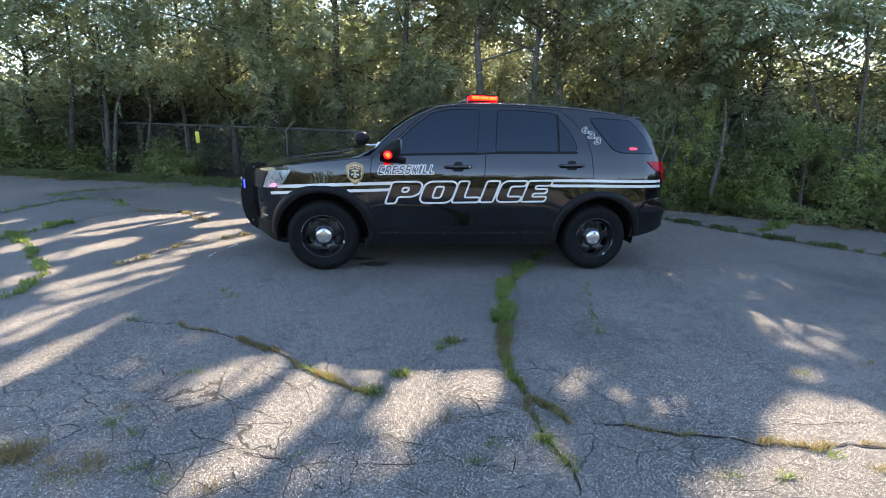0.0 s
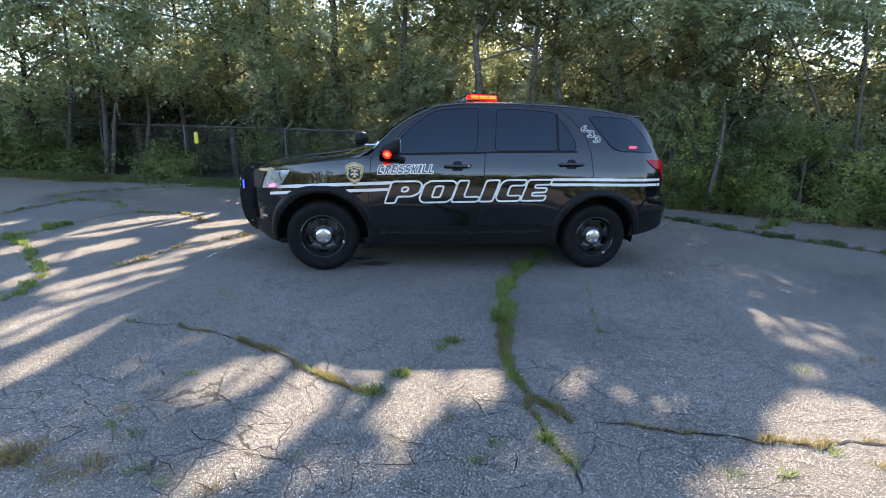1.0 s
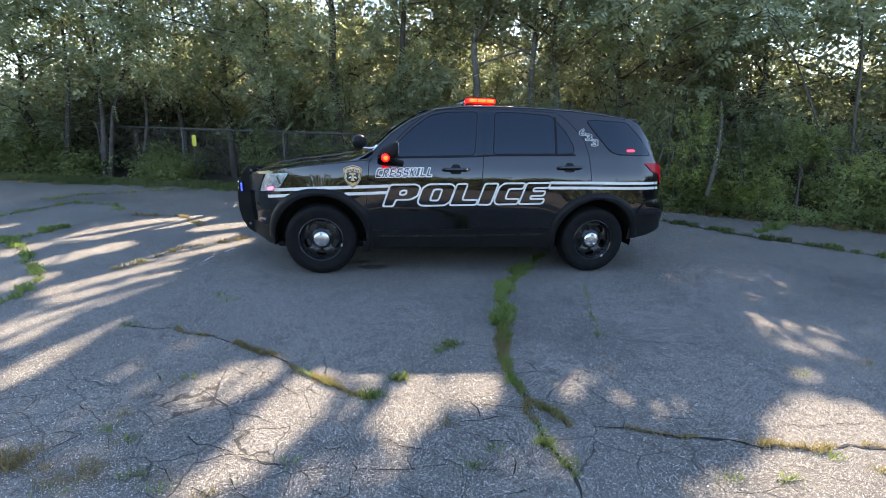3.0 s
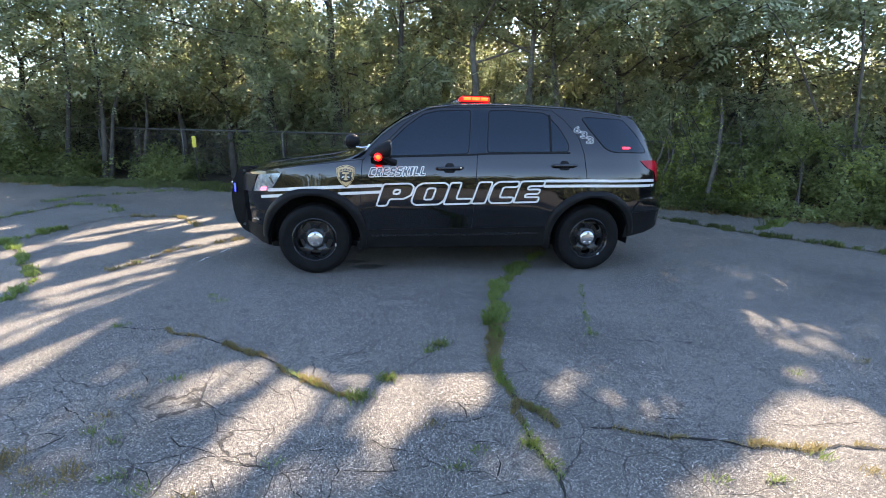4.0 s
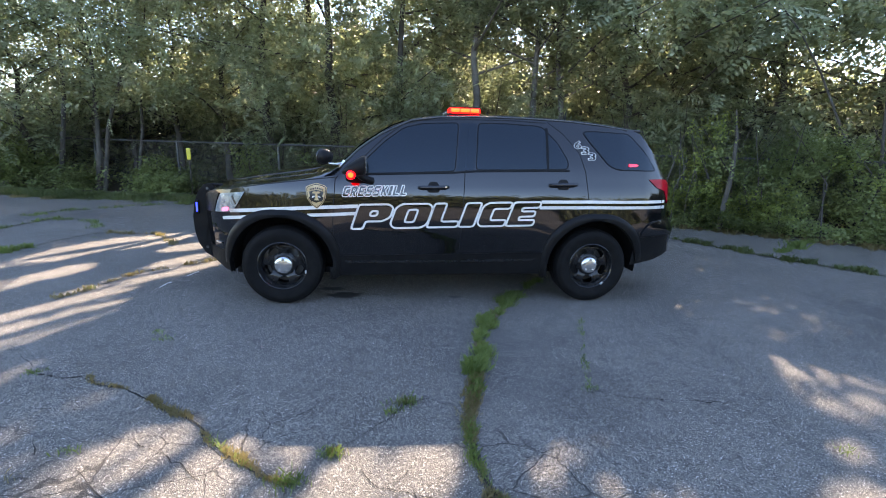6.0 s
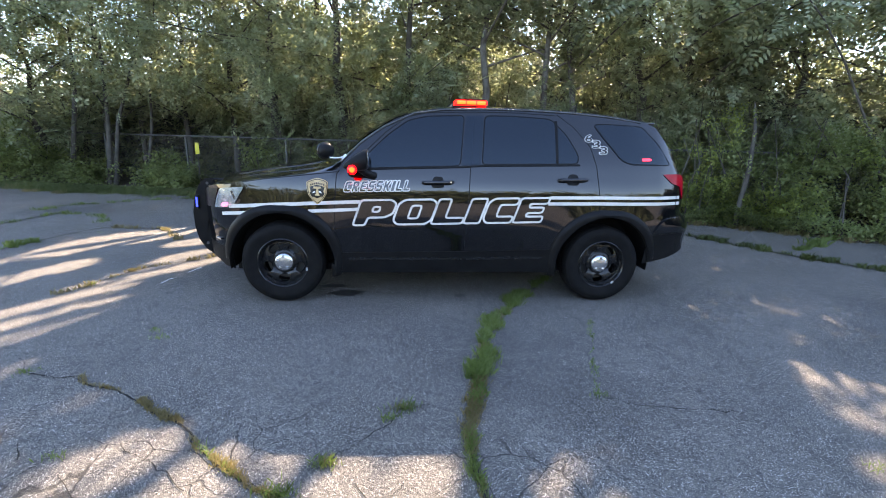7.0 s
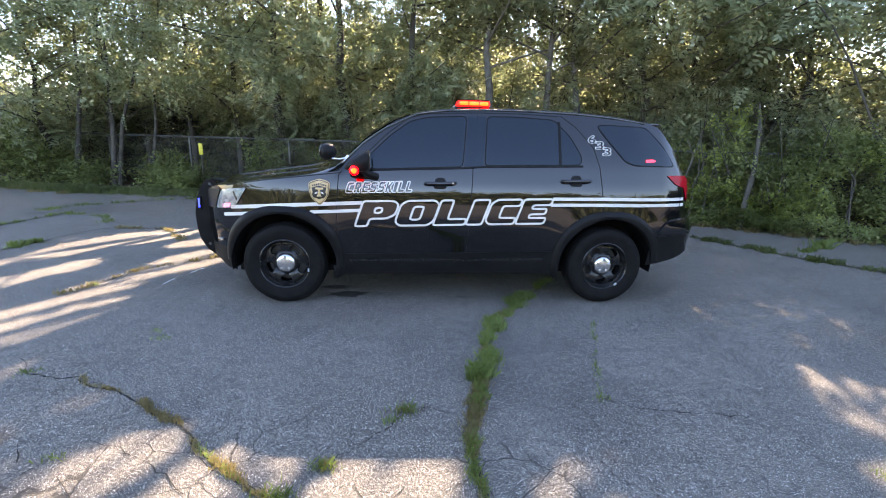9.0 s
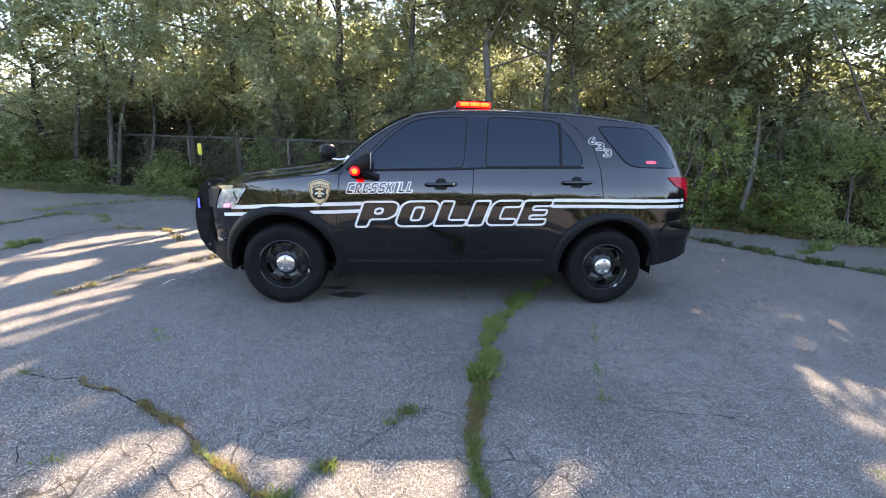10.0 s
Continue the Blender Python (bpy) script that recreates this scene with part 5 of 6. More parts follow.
SUN_PATCHES += [
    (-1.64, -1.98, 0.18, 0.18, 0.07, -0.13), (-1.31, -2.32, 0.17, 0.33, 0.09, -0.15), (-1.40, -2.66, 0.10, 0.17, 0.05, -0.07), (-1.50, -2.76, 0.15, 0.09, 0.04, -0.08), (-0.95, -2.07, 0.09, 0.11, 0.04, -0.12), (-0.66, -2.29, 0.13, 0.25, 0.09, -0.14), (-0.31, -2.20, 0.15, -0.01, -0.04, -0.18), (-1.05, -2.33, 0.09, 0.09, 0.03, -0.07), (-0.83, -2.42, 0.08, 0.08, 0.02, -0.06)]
SUN_PATCHES += [
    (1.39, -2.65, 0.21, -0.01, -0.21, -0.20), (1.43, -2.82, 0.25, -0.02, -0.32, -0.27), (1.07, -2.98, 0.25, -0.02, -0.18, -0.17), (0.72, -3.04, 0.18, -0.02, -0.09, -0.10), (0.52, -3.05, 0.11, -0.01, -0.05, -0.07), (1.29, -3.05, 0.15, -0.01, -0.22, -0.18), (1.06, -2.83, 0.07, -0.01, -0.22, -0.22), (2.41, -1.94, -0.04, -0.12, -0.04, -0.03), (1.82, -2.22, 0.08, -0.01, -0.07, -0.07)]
HALF_SUN_PATCHES = [
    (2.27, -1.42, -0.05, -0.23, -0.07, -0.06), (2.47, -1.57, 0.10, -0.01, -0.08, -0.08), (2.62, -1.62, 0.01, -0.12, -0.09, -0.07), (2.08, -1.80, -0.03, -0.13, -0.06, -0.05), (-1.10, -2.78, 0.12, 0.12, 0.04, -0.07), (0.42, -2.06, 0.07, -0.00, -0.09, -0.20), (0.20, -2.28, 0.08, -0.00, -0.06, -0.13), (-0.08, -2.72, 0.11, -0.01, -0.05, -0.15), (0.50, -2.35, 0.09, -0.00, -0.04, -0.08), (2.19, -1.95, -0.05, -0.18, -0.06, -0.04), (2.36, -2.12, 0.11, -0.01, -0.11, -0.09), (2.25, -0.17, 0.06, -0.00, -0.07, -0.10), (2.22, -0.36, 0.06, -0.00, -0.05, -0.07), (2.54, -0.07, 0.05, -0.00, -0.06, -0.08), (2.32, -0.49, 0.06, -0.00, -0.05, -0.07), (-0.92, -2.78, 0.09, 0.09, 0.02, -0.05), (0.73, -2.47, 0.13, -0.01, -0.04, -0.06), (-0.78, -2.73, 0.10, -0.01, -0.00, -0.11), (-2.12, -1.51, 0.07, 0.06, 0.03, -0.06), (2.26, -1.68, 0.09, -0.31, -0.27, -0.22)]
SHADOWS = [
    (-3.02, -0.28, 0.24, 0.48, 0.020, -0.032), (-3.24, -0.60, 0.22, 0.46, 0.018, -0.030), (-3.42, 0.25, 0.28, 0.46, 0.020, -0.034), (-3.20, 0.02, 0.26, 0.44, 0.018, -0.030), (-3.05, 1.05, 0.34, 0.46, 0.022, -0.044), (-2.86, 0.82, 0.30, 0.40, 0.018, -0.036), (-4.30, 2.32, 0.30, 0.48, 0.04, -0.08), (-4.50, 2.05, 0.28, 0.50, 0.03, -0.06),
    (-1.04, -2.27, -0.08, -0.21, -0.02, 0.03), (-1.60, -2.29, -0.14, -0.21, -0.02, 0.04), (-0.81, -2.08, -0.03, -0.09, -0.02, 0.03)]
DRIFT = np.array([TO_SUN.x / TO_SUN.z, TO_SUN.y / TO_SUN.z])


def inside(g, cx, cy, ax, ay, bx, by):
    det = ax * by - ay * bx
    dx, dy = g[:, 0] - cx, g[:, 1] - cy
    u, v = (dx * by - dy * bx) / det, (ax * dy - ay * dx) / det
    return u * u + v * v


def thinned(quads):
    """Drops leaves that shade the set sun patches; SHADOWS keeps dark streaks."""
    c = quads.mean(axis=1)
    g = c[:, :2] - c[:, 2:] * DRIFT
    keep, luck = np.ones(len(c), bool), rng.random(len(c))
    for e in SUN_PATCHES:
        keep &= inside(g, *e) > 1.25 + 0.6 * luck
    for e in HALF_SUN_PATCHES:
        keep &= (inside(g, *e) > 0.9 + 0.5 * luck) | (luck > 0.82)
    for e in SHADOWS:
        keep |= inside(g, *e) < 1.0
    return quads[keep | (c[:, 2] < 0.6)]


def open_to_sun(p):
    """True where a limb would block one of the set sun patches."""
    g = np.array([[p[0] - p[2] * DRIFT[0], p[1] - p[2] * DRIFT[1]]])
    return any(inside(g, *e)[0] < 2.3 for e in SUN_PATCHES)


def leaflet(base, tip, width, droop):
    """A pointed leaf as one folded quad."""
    base, tip = np.array(base, float), np.array(tip, float)
    mid = base * 0.5 + tip * 0.5
    d = tip - base
    s = np.cross(d, (0, 0, 1.0))
    s /= np.linalg.norm(s) + 1e-9
    low = np.array((0, 0, -droop))
    return [base, mid + s * width / 2 + low, tip + low, mid - s * width / 2 + low]


def frond(pairs=6):
    """A feathered leaf, as of sumac: leaflets in pairs along a drooping stalk, 1 long."""
    out = []
    for k in range(pairs):
        u = 0.18 + 0.78 * k / (pairs - 1)
        p = (u, 0, -0.25 * u * u)
        ln = 0.32 * (1 - 0.55 * abs(u - 0.45) / 0.55)
        for side in (-1, 1):
            out.append(leaflet(p, (u + 0.10, side * ln, p[2] - 0.05), 0.115, 0.02))
    out.append(leaflet((0.95, 0, -0.23), (1.2, 0, -0.34), 0.10, 0.02))
    return np.array(out)


def twig(n, size, seed, spread=0.5):
    """A spray of broad leaves in a loose ball about 1 across."""
    r = np.random.default_rng(seed)
    out = []
    for _ in range(n):
        p = r.normal(0, spread * 0.5, 3) * (1, 1, 0.7)
        d = r.normal(0, 1, 3) * (1, 1, 0.45)
        d /= np.linalg.norm(d)
        out.append(leaflet(p, p + d * size, size * 0.62, size * 0.1))
    return np.array(out)


FROND, TWIG, VINE, FAR_TWIG = frond(), twig(14, 0.215, 1), twig(9, 0.30, 2), twig(12, 0.30, 3)


def foliage(centres, template, size, droop=0.2, tilt=0.5):
    """Copies of a leaf spray at (n, 3) centres, turned at random."""
    n = len(centres)
    yaw, pitch, roll = rng.uniform(0, 2 * np.pi, n), rng.normal(droop, tilt, n), rng.normal(0, tilt, n)
    cy, sy, cp, sp, cr, sr = np.cos(yaw), np.sin(yaw), np.cos(pitch), np.sin(pitch), np.cos(roll), np.sin(roll)
    rot = np.empty((n, 3, 3))
    rot[:, 0] = np.stack([cy * cp, cy * sp * sr - sy * cr, cy * sp * cr + sy * sr], 1)
    rot[:, 1] = np.stack([sy * cp, sy * sp * sr + cy * cr, sy * sp * cr - cy * sr], 1)
    rot[:, 2] = np.stack([-sp, cp * sr, cp * cr], 1)
    scale = size * rng.uniform(0.7, 1.3, n)
    q = np.einsum("nij,kqj->nkqi", rot, template) * scale[:, None, None, None] + centres[:, None, None, :]
    q = q.reshape(-1, 4, 3)
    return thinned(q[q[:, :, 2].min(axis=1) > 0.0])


def tree(label, x, y, height, radius, lean=(0, 0), first=2.5, limbs=16, reach=2.6, template=TWIG, size=0.5, leaf=LEAF_OAK, bark=BARK, per_clump=26, category="tree"):
    """A tapered trunk with limbs, and a crown of leaf sprays round the limbs' ends."""
    t = thing("tree", label, category, "trees behind the fence", at=(x, y, 0))
    r = random.Random(int(x * 131 + y * 17))
    axis = []
    for k in range(9):
        u = k / 8
        axis.append(Vector((lean[0] * height * u + r.gauss(0, 0.07) * (k > 0), lean[1] * height * u + r.gauss(0, 0.07) * (k > 0), height * 0.93 * u)))
    stem = tube(axis, [radius * (1.25 if k == 0 else 1 - 0.11 * k) for k in range(9)], 10)
    wood, clumps = [stem], []
    for k in range(limbs):
        u = (first / height) + (1 - first / height) * (k + r.random() * 0.8) / limbs
        u = min(u, 0.97)
        i = min(7, int(u * 8))
        root_ = axis[i].lerp(axis[i + 1], u * 8 - i)
        a = k * 2.4 + r.uniform(-0.5, 0.5)
        span_ = reach * (0.55 + 0.75 * math.sin(math.pi * min(1.0, 0.15 + 0.8 * (1 - u)))) * r.uniform(0.7, 1.2)
        rise = span_ * r.uniform(0.15, 0.65)
        pts = [root_, root_ + Vector((math.cos(a) * span_ * 0.5, math.sin(a) * span_ * 0.5, rise * 0.6)), root_ + Vector((math.cos(a) * span_, math.sin(a) * span_, rise * 0.85))]
        rr = radius * (1 - 0.85 * u) * 0.28 + 0.010
        ends = [(q.x + x, q.y + y, q.z) for q in (pts[0].lerp(pts[1], 0.5), pts[1], pts[1].lerp(pts[2], 0.5), pts[2])]
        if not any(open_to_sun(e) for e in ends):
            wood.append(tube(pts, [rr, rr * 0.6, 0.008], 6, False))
        for j in range(5):
            w = 0.35 + 0.65 * j / 4
            p = pts[0].lerp(pts[1], w * 2) if w < 0.5 else pts[1].lerp(pts[2], w * 2 - 1)
            clumps.append(p + Vector((r.gauss(0, 0.3), r.gauss(0, 0.3), r.gauss(0, 0.22))))
    part("trunk", merge(*wood), bark, t)
    centres = []
    for p in clumps:
        n = int(per_clump * rng.uniform(0.5, 1.4))
        centres.append(np.array(p) + rng.normal(0, 1, (n, 3)) * np.array((0.36, 0.36, 0.22)))
    q = foliage(np.vstack(centres) + np.array((x, y, 0)), template, size) - np.array((x, y, 0))
    mesh_of_quads("crown", q, leaf, t)
    return t


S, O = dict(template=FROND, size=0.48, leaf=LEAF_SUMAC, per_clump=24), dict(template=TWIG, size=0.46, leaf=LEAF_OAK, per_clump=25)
TREES = [
    (-10.7, 9.94, 5.2, 0.11, (0.03, -0.03), 1.5, 16, 2.2, S), (-9.19, 10.74, 7.2, 0.12, (0, -0.02), 2.0, 18, 2.2, O), (-8.53, 11.2, 7.6, 0.09, (0.02, -0.04), 2.0, 18, 2.7, S),
    (-7.86, 11.6, 10.12, 0.09, (-0.04, 0.0), 2.2, 17, 2.6, O), (-6.9, 10.6, 8.8, 0.09, (0.02, -0.03), 1.8, 19, 2.8, O), (-5.35, 10.2, 10.56, 0.09, (0, -0.03), 1.5, 20, 3.0, O),
    (-3.87, 9, 10.12, 0.13, (0.02, -0.03), 2.2, 18, 2.9, S), (-2.08, 8.42, 10.56, 0.15, (0, -0.02), 2.4, 18, 3.0, O), (-0.39, 7.93, 9.68, 0.12, (0.02, 0), 2.4, 18, 2.8, S),
    (1.57, 7.03, 11, 0.13, (-0.035, 0), 4.2, 16, 2.9, O), (2.84, 6.82, 11, 0.11, (-0.012, 0), 4.0, 16, 2.7, S), (3.41, 6.86, 10.56, 0.1, (0.02, 0), 3.4, 16, 2.7, O),
    (5, 6.57, 10.56, 0.11, (0.0, 0), 3.0, 19, 3.0, S), (6.07, 6.36, 11, 0.10, (0, -0.02), 2.6, 20, 3.2, S), (7.9, 5.46, 10.56, 0.1, (0, 0), 2.8, 18, 3.0, S),
    (9.48, 4.52, 10.12, 0.09, (-0.02, 0), 2.6, 18, 2.8, O), (11.31, 3.1, 9.68, 0.1, (-0.02, 0), 2.4, 18, 2.8, O), (-12.82, 9.21, 5.0, 0.13, (0.02, -0.02), 1.8, 18, 2.8, O),
    (-2.95, 10.54, 11.88, 0.15, (0, 0), 3.2, 18, 3.2, O), (0.64, 9.52, 11.88, 0.15, (0, 0), 3.4, 18, 3.2, O), (4.01, 8.82, 11.88, 0.16, (0, 0), 3.4, 18, 3.2, O), (7.59, 7.71, 11.44, 0.16, (0, 0), 3.2, 18, 3.2, O)]
for x, y, h, r, lean, first, limbs, reach, kind_ in TREES:
    words = "tall tree with feathered green leaves behind the fence" if kind_ is S else "tall broad-leaved tree with dense green crown behind the fence"
    kind_ = dict(kind_, per_clump=25 if x < -1 else 21 if x < 3 else 12 if x < 7 else 15) if x > -4.5 else kind_
    kind_ = dict(kind_, per_clump=12) if x < -8 else kind_
    kind_ = dict(kind_, bark=PALE_BARK) if 1.5 < x < 5 else kind_
    tree(words, x, y, min(h, (y + 2.9) / float(DRIFT[1])), r, lean, first * 0.8, limbs, reach * 0.82, **kind_)

# Bare leaning trunks in the vines.
for pts, rad in (([(5.84, 3.94, 0), (5.85, 3.92, 0.53), (5.93, 3.94, 1.08), (5.95, 4.0, 1.77), (6.05, 4.25, 2.3)], [0.05, 0.045, 0.04, 0.033, 0.015]), ([(8.38, 3.25, -0.05), (8.25, 3.27, 0.37), (7.65, 3.3, 1.36), (7.27, 3.27, 2.0), (6.7, 3.3, 2.87), (6.13, 3.25, 3.47), (5.59, 3.23, 3.91)], [0.026, 0.024, 0.022, 0.019, 0.016, 0.012, 0.009]),
                 ([(8.16, 3.06, -0.05), (8.07, 3.03, 0.77), (7.84, 3.04, 2.11), (7.73, 3.03, 2.82), (7.54, 3.07, 3.69)], [0.03, 0.029, 0.024, 0.022, 0.014]), ([(4.8, 4.49, 0), (4.9, 4.45, 0.69), (5.09, 4.48, 1.29), (4.98, 4.58, 1.63)], [0.013, 0.012, 0.010, 0.006]), ([(5.14, 4.41, 0), (5.1, 4.38, 0.78), (5.27, 4.41, 1.16), (5.21, 4.51, 1.59)], [0.012, 0.011, 0.009, 0.006]), ([(5.37, 4.34, 0), (5.33, 4.3, 0.61), (5.43, 4.34, 1.04), (5.56, 4.43, 1.46)], [0.012, 0.010, 0.009, 0.005]),
                 ([(-9.70, 9.62, 0), (-9.52, 9.6, 1.05), (-9.28, 9.61, 2.41), (-9.2, 9.65, 4.13)], [0.07, 0.06, 0.05, 0.03]), ([(-8.68, 9.55, 0), (-8.60, 9.6, 0.9), (-8.53, 9.6, 1.71), (-8.46, 9.6, 3.32), (-8.5, 9.65, 4.4)], [0.075, 0.065, 0.055, 0.04, 0.02]), ([(-8.52, 9.55, 0), (-8.42, 9.6, 0.8), (-8.27, 9.6, 1.72), (-7.72, 9.62, 3.22), (-7.4, 9.65, 4.3)], [0.06, 0.055, 0.045, 0.035, 0.02]),
                 ([(-7.62, 9.5, 0), (-7.50, 9.55, 0.9), (-7.38, 9.58, 1.61), (-7.3, 9.6, 3.0)], [0.05, 0.045, 0.04, 0.02])):
    t = thing("bare_trunk", "slim grey-brown bare trunk among the leaves", "tree trunk", "bare trunks", at=(0, 0, 0))
    part("trunk", tube(pts, rad, 10), BARK, t)


def band(points, count, back, low, high, bumps=1.0):
    """Random centres in a hedge-like band along a polyline; back: how deep it goes to the left of it."""
    base, _ = along(points, count, 0.0001)
    pts = np.array(points, float)
    way = pts[-1] - pts[0]
    way /= np.linalg.norm(way)
    side = np.array([-way[1], way[0]])
    depth = rng.uniform(back[0], back[1], count)
    s = base @ way
    top = high * (0.72 + 0.28 * np.sin(s * 1.7 * bumps) * np.sin(s * 0.6 + 1) + 0.12 * np.sin(s * 4.1))
    z = low + (top - low) * rng.uniform(0, 1, count) ** 0.8
    return np.column_stack([base + side * depth[:, None], z])


def shrub(label, x, y, spread, height, count, template, size, leaf, group):
    """A many-stemmed shrub: stems fanning out from its foot, leaf sprays round them."""
    t = thing("shrub", label, "shrub", group, at=(x, y, 0))
    r = random.Random(int(x * 37 + y * 91 + height * 10))
    stems, centres = [], []
    for k in range(7):
        a, out, up = r.uniform(0, 6.28), r.uniform(0.2, 1.0) * spread, height * r.uniform(0.6, 1.0)
        tip = Vector((math.cos(a) * out, math.sin(a) * out, up))
        mid = Vector((tip.x * 0.35, tip.y * 0.35, up * 0.55))
        stems.append(tube([(r.gauss(0, 0.06), r.gauss(0, 0.06), -0.05), mid, tip], [0.022 + 0.004 * height, 0.014, 0.004], 5, False))
        for j in range(4):
            w = 0.25 + 0.25 * j
            p = mid * (w * 2) if w < 0.5 else mid.lerp(tip, w * 2 - 1)
            n = max(3, int(count / 28 * r.uniform(0.6, 1.4)))
            centres.append(np.array(p) + rng.normal(0, 1, (n, 3)) * np.array((0.30, 0.30, 0.22)) * (0.5 + 0.5 * spread))
    part("branching_stem", merge(*stems), BARK, t)
    q = foliage(np.vstack(centres) + np.array((x, y, 0)), template, size, 0.25, 0.45) - np.array((x, y, 0))
    mesh_of_quads("crown", q, leaf, t)


rs = random.Random(11)
walk_line = []
for a, b in zip(FENCE, FENCE[1:]):
    n = max(1, round(math.dist(a, b) / 1.05))
    walk_line += [(a[0] + (b[0] - a[0]) * k / n, a[1] + (b[1] - a[1]) * k / n) for k in range(n)]
for x, y in walk_line:
    hollow = -9.9 < x < -3.6
    if x < 6.6:
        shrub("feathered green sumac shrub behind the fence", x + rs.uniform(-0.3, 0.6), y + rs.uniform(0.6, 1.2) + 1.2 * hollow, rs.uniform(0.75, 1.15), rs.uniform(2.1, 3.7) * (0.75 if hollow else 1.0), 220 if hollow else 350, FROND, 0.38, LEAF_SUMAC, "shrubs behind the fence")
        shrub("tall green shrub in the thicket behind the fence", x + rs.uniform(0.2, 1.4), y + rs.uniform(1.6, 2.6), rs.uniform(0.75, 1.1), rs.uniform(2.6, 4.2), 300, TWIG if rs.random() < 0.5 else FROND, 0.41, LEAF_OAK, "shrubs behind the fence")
    if x < 5.1 and rs.random() < (0.1 if hollow and x < -5.2 else 0.6 if hollow else 0.85):
        shrub("low leafy green shrub at the foot of the fence", x + rs.uniform(-0.3, 0.3), y - rs.uniform(0.05, 0.4), rs.uniform(0.3, 0.55), rs.uniform(0.5, 1.3), 190, VINE, 0.27, LEAF_VINE, "shrubs at the foot of the fence")
for x, y, h in ((-13.46, 9.54, 1.68), (-12.43, 9.2, 1.23), (-11.24, 9.36, 1.83), (-10.43, 9.43, 1.14), (-9.33, 9.44, 0.53), (-6.88, 9, 0.5), (-6.44, 8.88, 0.45), (-14.67, 9.54, 2)):
    shrub("leafy green shrub at the edge of the wood", x, y, 0.7, h, 300, TWIG, 0.38, LEAF_VINE, "shrubs at the wood's edge")

VINE_LINE = [(4.69, 5.11), (5.81, 4.49), (6.94, 3.57), (8.47, 2.36), (11.08, 0.3)]
hedge = thing("vine_hedge", "dense green vines and shrubs smothering the fence", "hedge", at=(0, 0, 0))
clumps = band(VINE_LINE, 215, (-0.25, 0.6), 0.1, 2.15, 1.6)
clumps = np.repeat(clumps, rng.integers(10, 58, len(clumps)), axis=0)
clumps = clumps + rng.normal(0, 1, clumps.shape) * np.array((0.17, 0.17, 0.15))
tagged(mesh_of_quads("vine_leaves", foliage(clumps, VINE, 0.19, 0.4, 0.6), LEAF_VINE, hedge), kind="stuff")
tagged(mesh_of_quads("hanging_leaves", foliage(band(VINE_LINE, 1500, (0.5, 1.7), 1.0, 3.1, 1.2), TWIG, 0.40, 0.3, 0.6), LEAF_OAK, hedge), kind="stuff")
tagged(mesh_of_quads("low_leaves", foliage(band(VINE_LINE, 2000, (-0.6, -0.1), 0.0, 0.42, 2.0), VINE, 0.16, 0.2, 0.5), LEAF_VINE, hedge), kind="stuff")
young = band(VINE_LINE[:3], 34, (-0.45, -0.1), 0.1, 0.95, 2.0)
young = np.vstack([young, band(VINE_LINE, 26, (-0.35, 0.1), 0.3, 2.1, 2.4)])
young = np.repeat(young, rng.integers(8, 40, len(young)), axis=0)
young = young + rng.normal(0, 1, young.shape) * np.array((0.15, 0.12, 0.13))
tagged(mesh_of_quads("young_leaves", foliage(young, VINE, 0.17, 0.4, 0.6), LEAF_YOUNG, hedge, "bright yellow-green young leaves"), kind="stuff")
vines = []
for k in range(26):
    u = k / 26
    i = min(3, int(u * 4))
    p = Vector((*VINE_LINE[i], 0)).lerp(Vector((*VINE_LINE[i + 1], 0)), u * 4 - i)
    vines.append(tube([p + Vector((rs.uniform(-0.2, 0.2), rs.uniform(-0.5, 0), 0)), p + Vector((rs.uniform(-0.4, 0.4), rs.uniform(-0.45, 0), 1.0)), p + Vector((rs.uniform(-0.6, 0.6), rs.uniform(-0.3, 0.2), 2.0))], [0.016, 0.012, 0.006], 5, False))
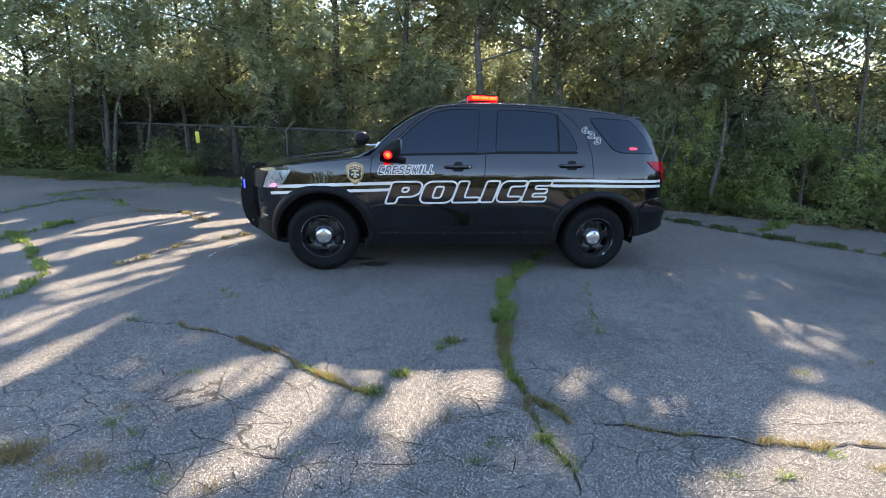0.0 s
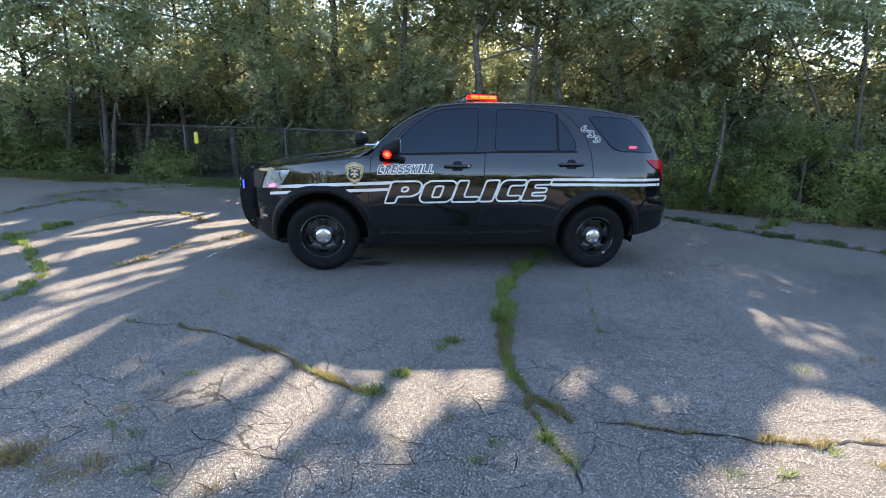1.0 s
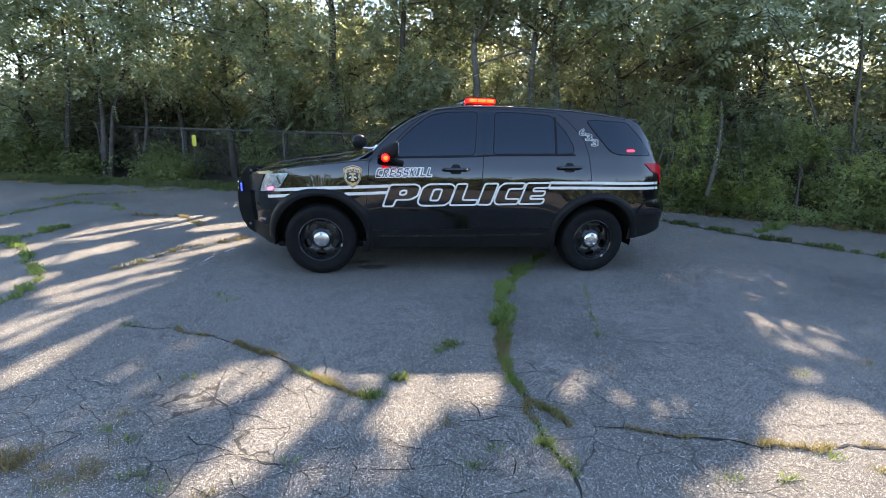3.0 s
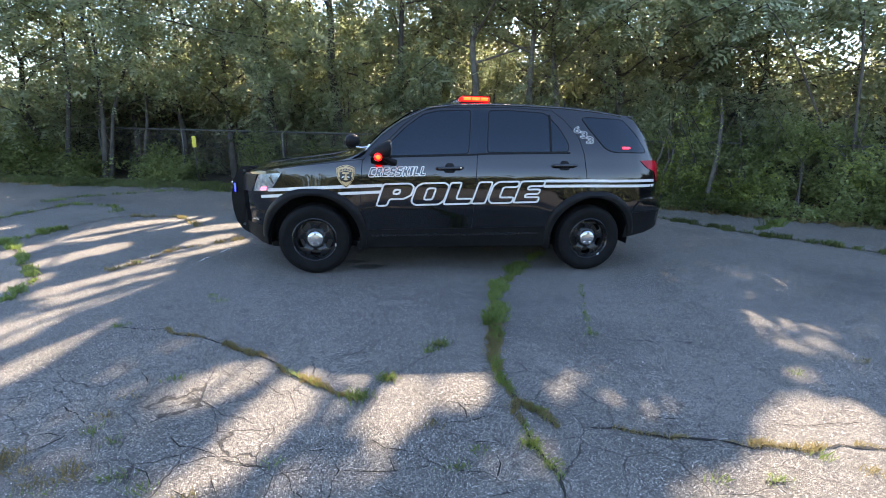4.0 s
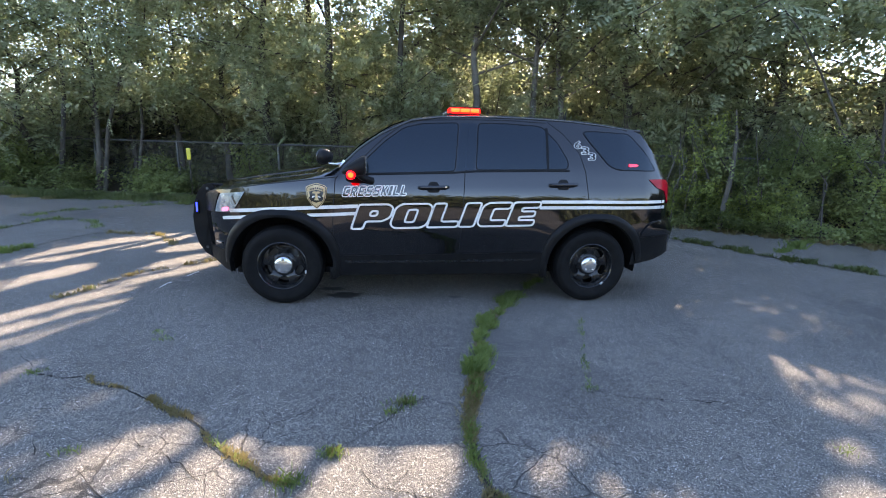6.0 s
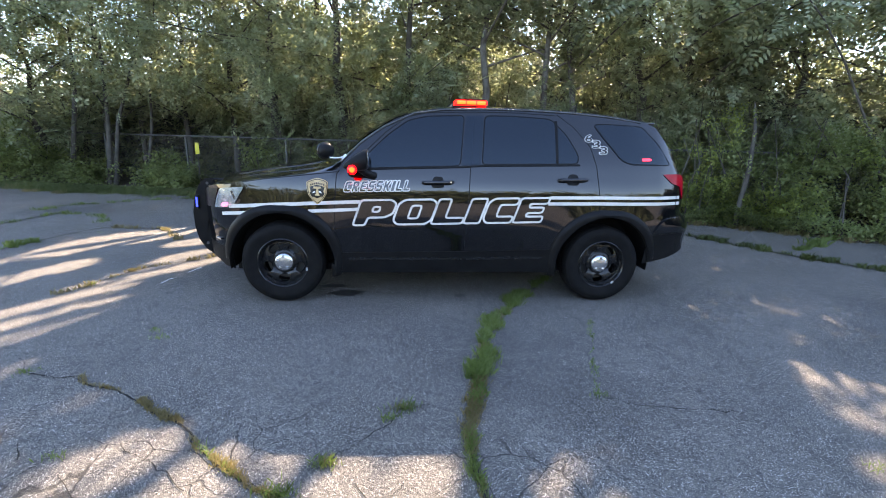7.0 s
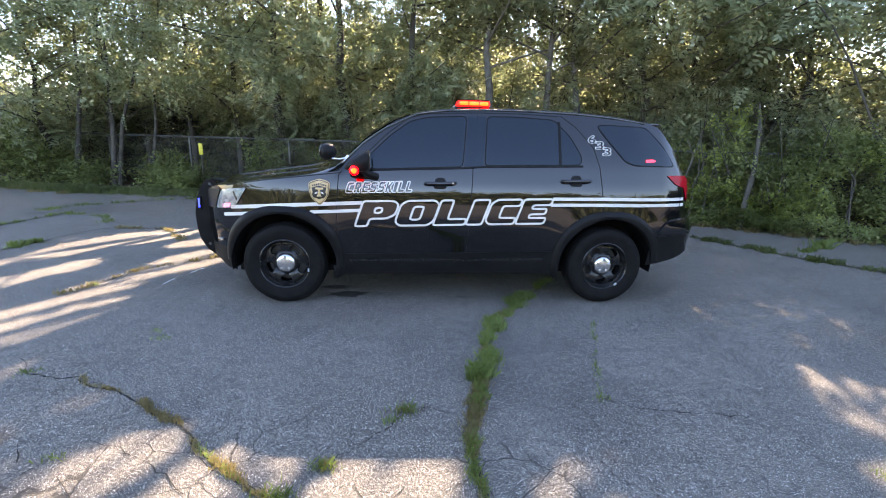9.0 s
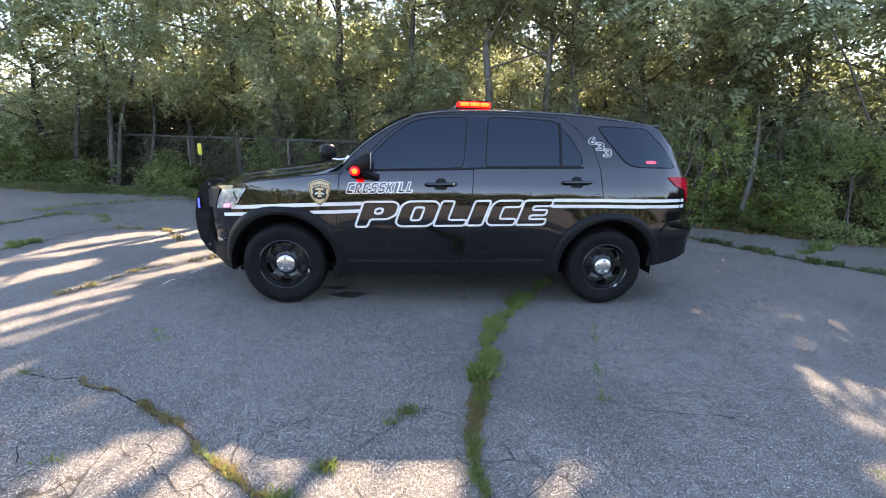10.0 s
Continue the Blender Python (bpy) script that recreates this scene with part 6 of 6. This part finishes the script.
tagged(part("vine_stem", merge(*vines), BARK, hedge), kind="stuff")
woods = thing("far_woods", "deep dark green woods behind the fence", "woods", at=(0, 0, 0))
tagged(mesh_of_quads("leaves", foliage(band([(-9, 18.5), (-6, 17.5), (2, 15.1)], 10200, (0.0, 7.0), 0.1, 8.0, 0.5), FAR_TWIG, 1.15, 0.1, 0.6), LEAF_SHADED, woods), kind="stuff")
tagged(mesh_of_quads("right_leaves", foliage(band([(2, 15.1), (4, 14.5), (9, 12.5), (12, 11)], 7600, (0.0, 6.0), 0.1, 6.4, 0.5), FAR_TWIG, 0.85, 0.1, 0.6), LEAF_SHADED, woods), kind="stuff")
# Backlight put into colour: outer and edge bands use lighter LEAF_OAK leaves.
tagged(mesh_of_quads("outer_leaves", foliage(band([(-32, 23), (-17, 20.8)], 2600, (0.0, 5.0), 0.1, 3.2, 0.8), FAR_TWIG, 1.1, 0.1, 0.6), LEAF_OAK, woods), kind="stuff")
# The stretch beyond x = 15 is unseen, added to darken the car's reflections.
tagged(mesh_of_quads("side_leaves", foliage(band([(12, 11), (15, 6), (18, 0), (27, -14)], 6400, (0.0, 5.0), 0.1, 5.4, 0.9), FAR_TWIG, 0.9, 0.1, 0.6), LEAF_SHADED, woods), kind="stuff")
tagged(mesh_of_quads("edge_leaves", foliage(band([(-17, 20.8), (-9, 18.5)], 3800, (0.0, 6.0), 0.1, 4.0, 0.8), FAR_TWIG, 1.1, 0.1, 0.6), LEAF_OAK, woods), kind="stuff")
tagged(mesh_of_quads("undergrowth", foliage(band([(-26, 14.5), (-12, 12.4), (-5, 11.2), (3, 9.4), (8, 7.4), (12, 3.5), (15, -1)], 7600, (-0.4, 2.6), 0.1, 3.9, 0.6), FAR_TWIG, 0.7, 0.1, 0.6), LEAF_SHADED, woods), kind="stuff")
behind = thing("far_tree_line", "far line of green trees across the open lot", "woods", at=(0, 0, 0))
tagged(mesh_of_quads("leaves", foliage(band([(50, -26), (25, -31), (-25, -31), (-50, -24)], 5000, (-0.5, 6.0), 0.1, 6.6, 0.35), FAR_TWIG, 2.6, 0.1, 0.6), LEAF_OAK, behind), kind="stuff")
